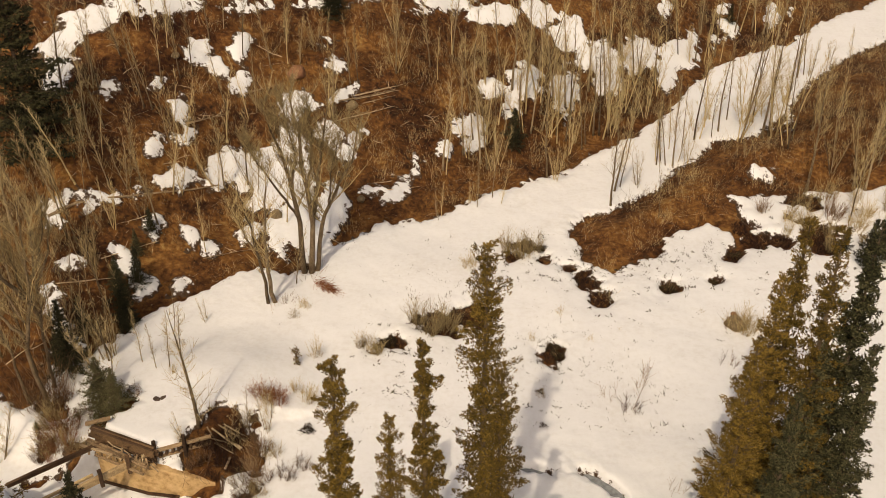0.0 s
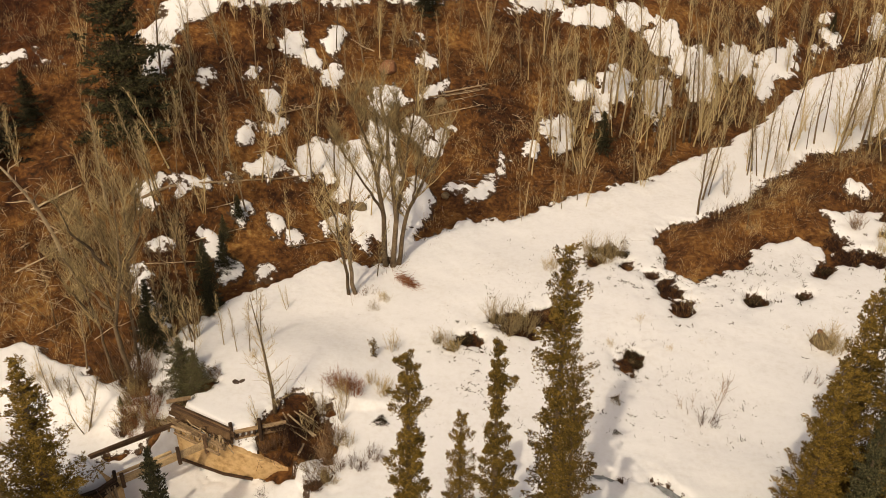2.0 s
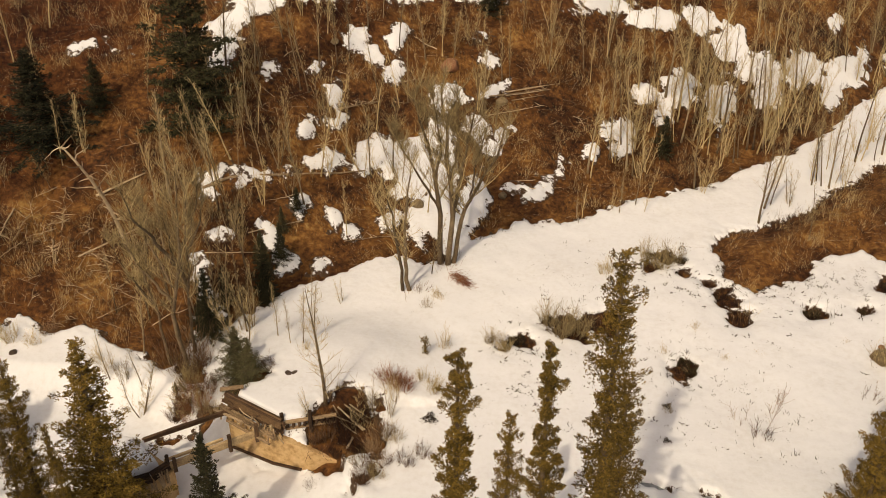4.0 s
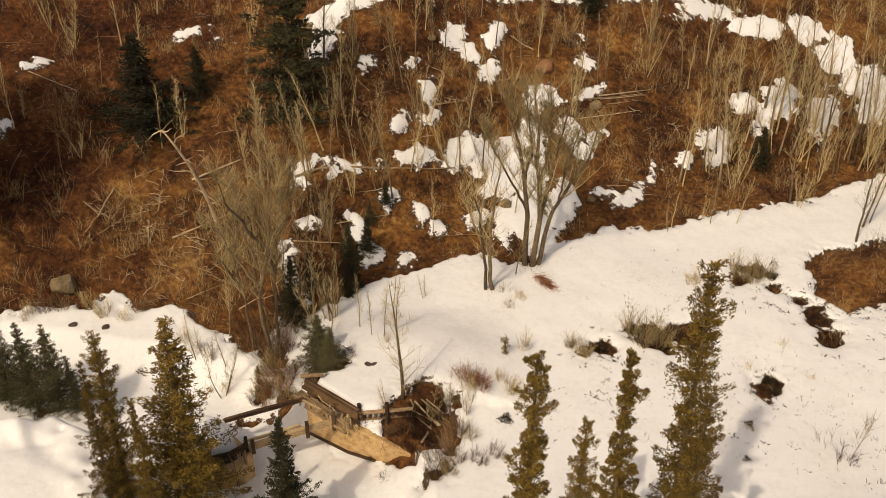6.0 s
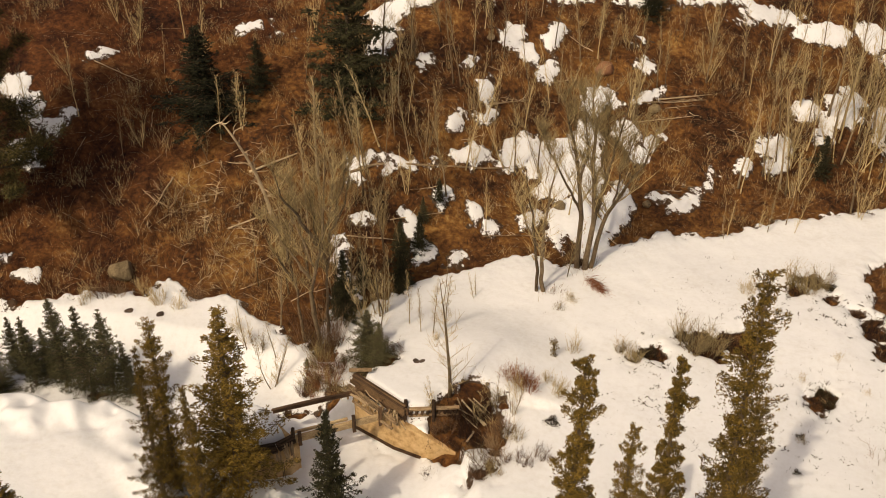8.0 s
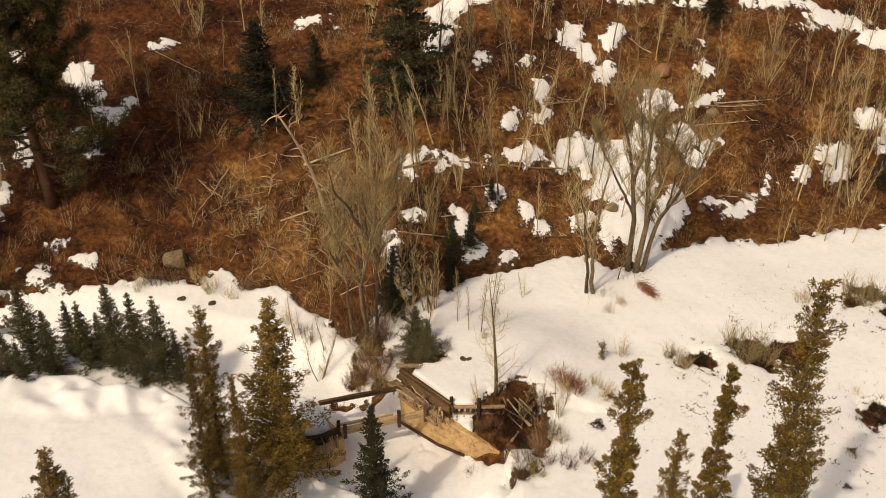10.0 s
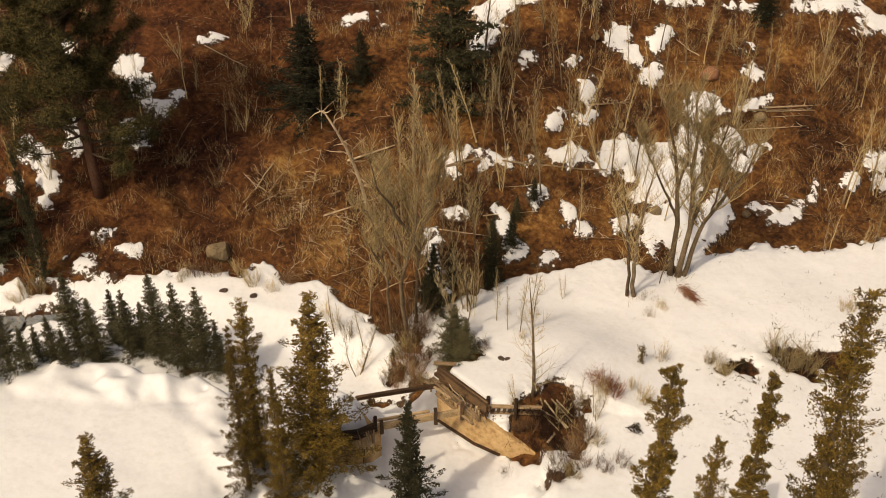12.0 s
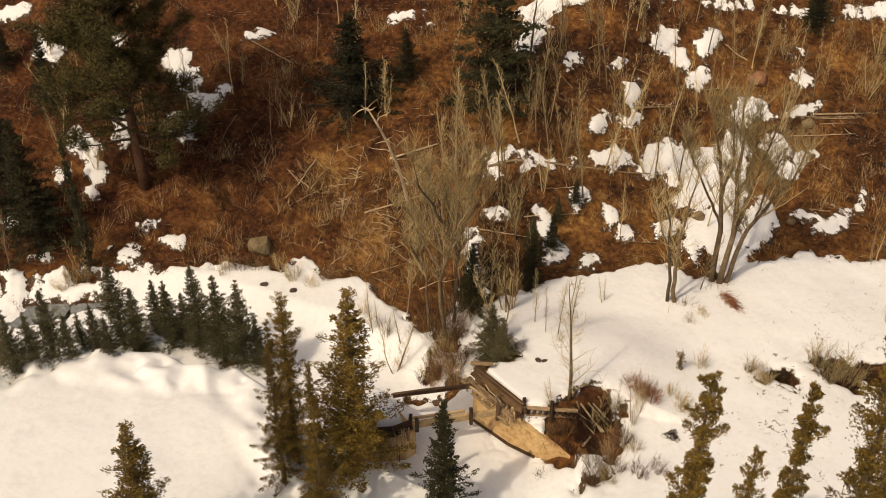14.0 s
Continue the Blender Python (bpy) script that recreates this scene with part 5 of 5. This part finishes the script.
# ---- shrubs ----
def shrub(name, seed, label, material, stems=30, spread=0.55, twigs=3):
    rng = random.Random(seed)
    ob = tagged(new(name), label, "shrub")
    wood, fine = Shape(), Shape()
    for k in range(stems):
        a, r = rng.uniform(0, 6.28), 0.16 * math.sqrt(rng.random())
        d = Vector((math.cos(a) * spread * rng.uniform(0.1, 1), math.sin(a) * spread * rng.uniform(0.1, 1), 1))
        b = limb(rng, (r * math.cos(a), r * math.sin(a), -0.15), d, rng.uniform(0.55, 1.15), 4, 0.07, 0.03)
        wood.tube(b, [0.0065, 0.006, 0.005, 0.004, 0.002], 3)
        for j in range(twigs):
            q = along_pts(b, rng.uniform(0.35, 0.95))
            w = limb(rng, q, d + Vector((rng.gauss(0, 0.5), rng.gauss(0, 0.5), 0.1)), rng.uniform(0.12, 0.42), 2, 0.14)
            fine.tube(w, [0.004, 0.003, 0.002], 3)
    wood.f += [tuple(i + len(wood.v) for i in f) for f in fine.f]
    wood.v += fine.v
    tagged(part("stem_mass", wood.mesh("stem_mass", material), ob), kind="stuff")
    return ob


rusty = [shrub("willow_shrub", 221, "rust-red dead shrub at the edge of the snow", RUST, 40, 0.7, 10)]
tan = [shrub("willow_shrub", 201 + k, "bare tan willow shrub standing in snow", TWIG, 15 + 7 * k, 0.26 + 0.09 * k, 9) for k in range(3)]
red = [shrub("willow_shrub", 211 + k, "bare red-brown shrub in the brush", REDTWIG, 34, 0.5 + 0.1 * k, 9) for k in range(3)]
rng = random.Random(6)
put(tan, FIELD_SHRUBS, 1, "willow shrubs on the snow field", rng, 4)
sparse = [shrub("willow_shrub", 231 + k, "few thin bare willow stems standing in snow", REDTWIG, 4 + k, 0.2, 6) for k in range(2)]
put(sparse, SPARSE_SHRUBS, 1, "thin willow shrubs on the snow field", rng, 4)
put(tan + red[:1], BANK_SHRUBS, 1, "willow shrubs at the foot of the bare bank", rng, 7)
dusk = [shrub("willow_shrub", 241 + k, "low dark brown shrub in the pit beside the dam", DARKBRUSH, 60, 0.75, 9) for k in range(2)]
put(red + tan, [r for r in PIT_SHRUBS if r[0] > -10.6], 1.15, "shrubs beside the dam", rng, 6)
put(dusk + dusk + red[:1], [r for r in PIT_SHRUBS if r[0] <= -10.6], 1.35, "shrubs beside the dam", rng, 6)
put(red + tan, CREEK_SHRUBS, 1, "shrubs along the creek", rng, 6)
put(rusty, RUST_SHRUBS, 1, "rust-red shrubs by the dam", rng, 5)
drop(tan + red + rusty + sparse + dusk)


def cushion(seed):
    rng = random.Random(seed)
    ob = tagged(new("juniper_shrub"), "low dark brown-green shrub in a melted hollow", "shrub")
    leaf, wood = Shape(), Shape()
    for k in range(520):
        a, e = rng.uniform(0, 6.28), math.asin(rng.random())
        r = (0.55 + 0.45 * rng.random()) * (0.85 + 0.25 * math.sin(3 * a + seed))
        c = Vector((r * math.cos(a) * math.cos(e), r * math.sin(a) * math.cos(e), 0.62 * r * math.sin(e)))
        out = (c + Vector((rng.gauss(0, 0.3), rng.gauss(0, 0.3), 0.5))).normalized()
        side = out.cross(Vector((rng.gauss(0, 1), rng.gauss(0, 1), rng.gauss(0, 1)))).normalized() * 0.045
        leaf.blade(c - out * 0.09, c + out * 0.17, side)
    for k in range(26):
        a = rng.uniform(0, 6.28)
        wood.tube(limb(rng, (0, 0, -0.1), (math.cos(a), math.sin(a), rng.uniform(0.3, 1.4)), rng.uniform(0.7, 1.25), 3, 0.15), [0.02, 0.015, 0.01, 0.004], 3)
    tagged(part("foliage", leaf.mesh("foliage", CUSHION_LEAF), ob), kind="stuff")
    tagged(part("stem_mass", wood.mesh("stem_mass", REDTWIG), ob), kind="stuff")
    return ob


dark = [cushion(301 + k) for k in range(3)]
CUSHIONS = [(x, y, 1.2 * r) for x, y, r in CUSHIONS]
rng = random.Random(18)
while len(CUSHIONS) < 75:
    x, y = rng.choice([(rng.gauss(9, 2.5), rng.gauss(56, 3.5)), (rng.gauss(-2, 2), rng.gauss(47, 2.5)), (rng.gauss(22, 3), rng.gauss(57, 3)), (rng.uniform(-4, 24), rng.uniform(40, 60))])
    if snow_depth(np.array([x]), np.array([y]))[0] > 0.1:
        CUSHIONS.append((x, y, rng.uniform(0.08, 0.24)))
put(dark, CUSHIONS, 1, "low shrubs on the snow field", random.Random(8), 4, 0.9)
drop(dark)

rng = random.Random(9)
pile = tagged(new("dead_branch_pile"), "rust-red dead branches lying on snow by the cottonwood", "branches")
s = Shape()
for k in range(420):
    u, v = rng.gauss(0, 0.5), rng.gauss(0, 0.17)
    p = Vector((-7.7 + 0.75 * u + 0.66 * v, 53.5 - 0.66 * u + 0.75 * v, 0))
    a = rng.gauss(-0.75, 0.6)
    p.z = height(p.x, p.y) + 0.4 + rng.uniform(0, 0.22)
    s.tube(limb(rng, p, (math.cos(a), math.sin(a), rng.gauss(0, 0.2)), rng.uniform(0.2, 0.7), 2, 0.16), [0.011, 0.008, 0.004], 3)
tagged(part("twig_mass", s.mesh("twig_mass", RUST), pile), kind="stuff")


# ---- rocks, logs ----
def rock(x, y, r, material, label, lift):
    rng = random.Random(int(1000 * abs(x) + 10 * y))
    bm = bmesh.new()
    bmesh.ops.create_icosphere(bm, subdivisions=3, radius=1)
    cuts = [Vector((rng.gauss(0, 1), rng.gauss(0, 1), rng.gauss(0.3, 0.8))).normalized() for _ in range(9)]
    for v in bm.verts:
        for c in cuts:
            over = v.co.dot(c) - 0.72
            if over > 0:
                v.co -= c * over * 0.85
        v.co *= 1 + 0.06 * noise.noise(v.co * 3 + Vector((x, y, 0)))
        v.co = Vector((v.co.x * 1.1, v.co.y * 0.85, v.co.z * 0.72)) * r
    me = bpy.data.meshes.new("rock")
    bm.to_mesh(me)
    me.materials.append(material)
    ob = new("boulder", me)
    ob.location, ob.rotation_euler = (x, y, height(x, y) + lift + 0.25 * r), (0.1, -0.15, rng.uniform(0, 6))
    return tagged(ob, label, "rock", "boulders in the valley")


for x, y, r, kind in ROCKS:
    m, l = {"tan": (TANROCK, "tan weathered boulder half sunk in the ground"), "red": (REDROCK, "rounded reddish boulder on the slope"), "dark": (DARKROCK, "dark stone showing through the snow")}[kind]
    rock(x, y, r, m, l, float(np.maximum(snow_height(np.array([x]), np.array([y])), 0)[0]) * 0.7)

rng = random.Random(10)
for ax, ay, bx, by, r in LOGS:
    ob = tagged(new("dead_log"), "bleached fallen log lying on the hillside", "log", "fallen logs on the slope")
    s = Shape()
    pts = []
    for k in range(7):
        x, y = ax + (bx - ax) * k / 6, ay + (by - ay) * k / 6
        even = height(ax, ay) + (height(bx, by) - height(ax, ay)) * k / 6
        pts.append((x + rng.gauss(0, 0.03), y + rng.gauss(0, 0.03), max(even, height(x, y) - 0.15) + r + 0.08))
    s.tube(pts, [r * (1 - 0.09 * k) for k in range(7)], 7)
    stem = part("stem", s.mesh("stem", DEADWOOD, True), ob)
    for k in range(5):
        t = Shape()
        p = along_pts([Vector(q) for q in pts], rng.uniform(0.3, 1))
        t.tube(limb(rng, p, (rng.gauss(0, 1), rng.gauss(0, 1), rng.uniform(0.1, 1)), rng.uniform(0.3, 0.9), 2, 0.15), [0.03, 0.02, 0.006], 4)
        part("stub", t.mesh("stub", DEADWOOD), stem)

def dead_branch(seed, label):
    rng = random.Random(seed)
    ob = tagged(new("dead_branch"), label, "branch", "dead branches on the slope")
    stem = Shape()
    axis = limb(rng, (-1.1, 0, 0.08), (1, rng.gauss(0, 0.2), rng.uniform(0.0, 0.35)), 2.4, 6, 0.16, -0.02)
    stem.tube(axis, [0.042 - 0.0055 * k for k in range(7)], 5)
    main = part("stem", stem.mesh("stem", DEADWOOD, True), ob)
    for k in range(6):
        f = Shape()
        p = along_pts(axis, rng.uniform(0.25, 1))
        b = limb(rng, p, (rng.gauss(0.4, 0.6), rng.gauss(0, 0.8), rng.uniform(0, 0.7)), rng.uniform(0.4, 1.2), 3, 0.25)
        f.tube(b, [0.022, 0.017, 0.011, 0.004], 4)
        part("fork", f.mesh("fork", DEADWOOD), main)
    return ob


rng = random.Random(21)
dead = [dead_branch(401 + k, "bleached forked dead branch lying on the slope") for k in range(5)]
spots = [(rng.gauss(-32, 3.6), rng.gauss(50.5, 3.0)) for _ in range(120)] + [(rng.uniform(-30, 6), rng.uniform(56, 76)) for _ in range(60)]
for x, y in spots:
    if y - np.interp(x, *zip(*FOOT)) < 0.8:
        continue
    s = rng.uniform(0.35, 1.0)
    copy_thing(rng.choice(dead), Matrix.LocRotScale((x, y, height(x, y)), Euler((rng.gauss(0, 0.2), rng.gauss(-0.2, 0.25), rng.uniform(0, 6.28))), (s, s, s)))
drop(dead)

snag = tagged(new("dead_tree"), "leaning dead tree with a bleached broken top", "tree")
(ax, ay), tip = SNAG
base, tip = Vector((ax, ay, height(ax, ay) - 0.2)), Vector(tip)
bend = [base.lerp(tip, f) + Vector((0.35, 0.1, 0.5)) * math.sin(math.pi * f) for f in (0, 0.17, 0.34, 0.5, 0.67, 0.84, 1)]
s = Shape()
s.tube(bend, [0.17, 0.14, 0.12, 0.11, 0.09, 0.08, 0.05], 8)
bole = part("trunk", s.mesh("trunk", DEADWOOD, True), snag)
rng = random.Random(31)
for k in range(30):
    t = Shape()
    p = along_pts(bend, rng.uniform(0.3, 1))
    b = limb(rng, p, (rng.gauss(0.1, 1), rng.gauss(0, 1), rng.uniform(-0.1, 0.8)), rng.uniform(0.5, 2.2), 4, 0.2)
    t.tube(b, [0.05, 0.04, 0.03, 0.02, 0.006], 4)
    part("limb", t.mesh("limb", DEADWOOD), bole)

# ---- what nobody could count: brush, deadfall, stubble ----
rs = np.random.RandomState(12)


def scatter(n, clear=-0.12):
    """Points on bare ground of the slope and the bank, drawn towards the clumps."""
    a, r = np.radians(rs.uniform(-58, 34, n)), np.sqrt(rs.uniform(27 ** 2, 118 ** 2, n))
    x, y = r * np.sin(a), r * np.cos(a)
    keep = (snow_depth(x, y) < clear) & (value_noise(x, y, 5, 14) + 0.8 * value_noise(x, y, 1.6, 15) + rs.uniform(-0.9, 0.9, n) > -0.35)
    x, y = x[keep], y[keep]
    return x, y, ground_height(x, y)


def tufts(name, n, blades, tall, width, material, label, category, spread=0.35, lay=0.0, clear=-0.12):
    x, y, z = scatter(n, clear)
    m = len(x)
    tallness = tall * rs.uniform(0.5, 1.3, m)
    P = np.repeat(np.column_stack([x, y, z - 0.05]), blades, 0) + rs.normal(0, 1, (m * blades, 3)) * [spread, spread, 0.02]
    T = np.repeat(tallness, blades) * rs.uniform(0.4, 1.1, m * blades)
    lean = rs.normal(0, 0.42 + lay, (m * blades, 2))
    tip = P + np.column_stack([lean * T[:, None], T * (1 - 0.6 * lay)])
    a = rs.uniform(0, 6.28, m * blades)
    S = np.column_stack([np.cos(a), np.sin(a), np.zeros_like(a)]) * width
    mid = (P + tip) / 2 + rs.normal(0, 0.06, (m * blades, 3)) * T[:, None]
    V = np.stack([P - S, P + S, mid + S * 0.7, mid - S * 0.7, tip], 1).reshape(-1, 3)
    k = 5 * np.arange(m * blades)
    F = [f for i in k.tolist() for f in ((i, i + 1, i + 2, i + 3), (i + 3, i + 2, i + 4))]
    return tagged(new(name, mesh_of(name, V.tolist(), F, material)), label, category, kind="stuff")


tufts("brush", 13000, 10, 0.6, 0.011, BRUSH, "low dry red-brown brush over the slope", "brush")
tufts("tall_brush", 5200, 24, 1.6, 0.0055, TWIG, "tan leafless brush over the slope", "brush", 0.32)
tufts("dark_brush", 11000, 18, 1.0, 0.011, DARKBRUSH, "dark red-brown leafless brush in soft clumps", "brush", 0.45)
tufts("deadfall", 15000, 3, 1.0, 0.013, DEADWOOD, "bleached twigs and sticks lying on the slope", "deadfall", 0.3, 1.3)

# flattened dark stalks and leaves in the melted hollows of the snow field
litter = Shape()
rng = random.Random(15)
for cx, cy, rx, ry, turn in MELTED_FIELD + MELTED_BANKSIDE:
    c, s = math.cos(radians(turn)), math.sin(radians(turn))
    for k in range(round(150 * rx * ry) + 20):
        a, r = rng.uniform(0, 6.28), math.sqrt(rng.random()) * 1.05
        u, v = rx * r * math.cos(a), ry * r * math.sin(a)
        x, y = cx + u * c - v * s, cy + u * s + v * c
        p = Vector((x, y, height(x, y)))
        for j in range(4):
            tip = p + Vector((rng.gauss(0, 0.16), rng.gauss(0, 0.16), rng.uniform(0.06, 0.3)))
            a = rng.uniform(0, 6.28)
            litter.blade(p + Vector((rng.gauss(0, 0.05), rng.gauss(0, 0.05), -0.02)), tip, Vector((math.cos(a), math.sin(a), 0)) * 0.024)
tagged(new("dead_litter", litter.mesh("dead_litter", DARKBRUSH)), "flattened dark brown stalks in melted hollows", "litter", kind="stuff")

# dry stalks that stand out of the snow
a, n = Shape(), 0
rng = random.Random(14)
while n < 330:
    x, y = rng.choice([(rng.uniform(-7, 16), rng.uniform(40, 60)), (rng.uniform(-7, 16), rng.uniform(40, 60)), (rng.uniform(12, 25), rng.uniform(46, 60))])
    if value_noise(x, y, 4, 16) + rng.uniform(-0.6, 0.6) < 0.2 or snow_depth(np.array([x]), np.array([y]))[0] < 0.2:
        continue
    n += 1
    z = height(x, y) + 0.28
    for k in range(rng.randrange(3, 9)):
        d = (rng.gauss(0, 0.6), rng.gauss(0, 0.6), 1)
        a.tube(limb(rng, (x + rng.gauss(0, 0.07), y + rng.gauss(0, 0.07), z), d, rng.uniform(0.1, 0.42), 2, 0.2), [0.016, 0.012, 0.005], 3)
tagged(new("dry_stalks", a.mesh("dry_stalks", CUSHION_LEAF)), "dark dry stalks poking through the snow", "stalks", kind="stuff")

# bits of bark, leaves and clods melted into the snow
bits = Shape()
rng = random.Random(16)
n = 0
while n < 340:
    x, y = rng.choice([(rng.uniform(-8, 17), rng.uniform(38, 60)), (rng.gauss(8, 3), rng.gauss(55, 3)), (rng.gauss(-3, 2.5), rng.gauss(45.5, 3)), (rng.gauss(21, 3), rng.gauss(56, 3))])
    deep = snow_depth(np.array([x]), np.array([y]))[0]
    if deep < 0.15 or value_noise(x, y, 3.5, 27) + rng.uniform(-0.7, 0.7) < 0.05:
        continue
    n += 1
    z = height(x, y) + float(snow_height(np.array([x]), np.array([y]))[0])
    size = rng.choice((0.04, 0.06, 0.08, 0.13))
    for k in range(rng.randrange(3, 8)):
        p = Vector((x + rng.gauss(0, size), y + rng.gauss(0, size), z - 0.01))
        a = rng.uniform(0, 6.28)
        way = Vector((math.cos(a), math.sin(a), rng.uniform(0.1, 0.5)))
        bits.blade(p, p + way * size * rng.uniform(0.8, 2.0), Vector((-math.sin(a), math.cos(a), 0)) * size * 0.4)
tagged(new("snow_debris", bits.mesh("snow_debris", CUSHION_LEAF)), "dark bits of bark and leaves lying on the snow", "debris", kind="stuff")

# small pale stones strewn over the bare slope
m = 5200
x, y, z = scatter(4 * m, -0.05)
x, y, z = x[:m], y[:m], z[:m]
size = rs.uniform(0.025, 0.085, len(x))
corners = np.array([(1, 0, 0), (0, 1, 0), (-1, 0, 0), (0, -1, 0), (0, 0, 0.8), (0, 0, -0.6)])
V = (np.column_stack([x, y, z + 0.02])[:, None, :] + corners[None] * size[:, None, None] * rs.uniform(0.6, 1.4, (len(x), 6, 1))).reshape(-1, 3)
faces = [(0, 1, 4), (1, 2, 4), (2, 3, 4), (3, 0, 4), (1, 0, 5), (2, 1, 5), (3, 2, 5), (0, 3, 5)]
F = [tuple(6 * k + i for i in f) for k in range(len(x)) for f in faces]
tagged(new("stones", mesh_of("stones", V.tolist(), F, TANROCK)), "small tan stones strewn over the bare slope", "stones", kind="stuff")
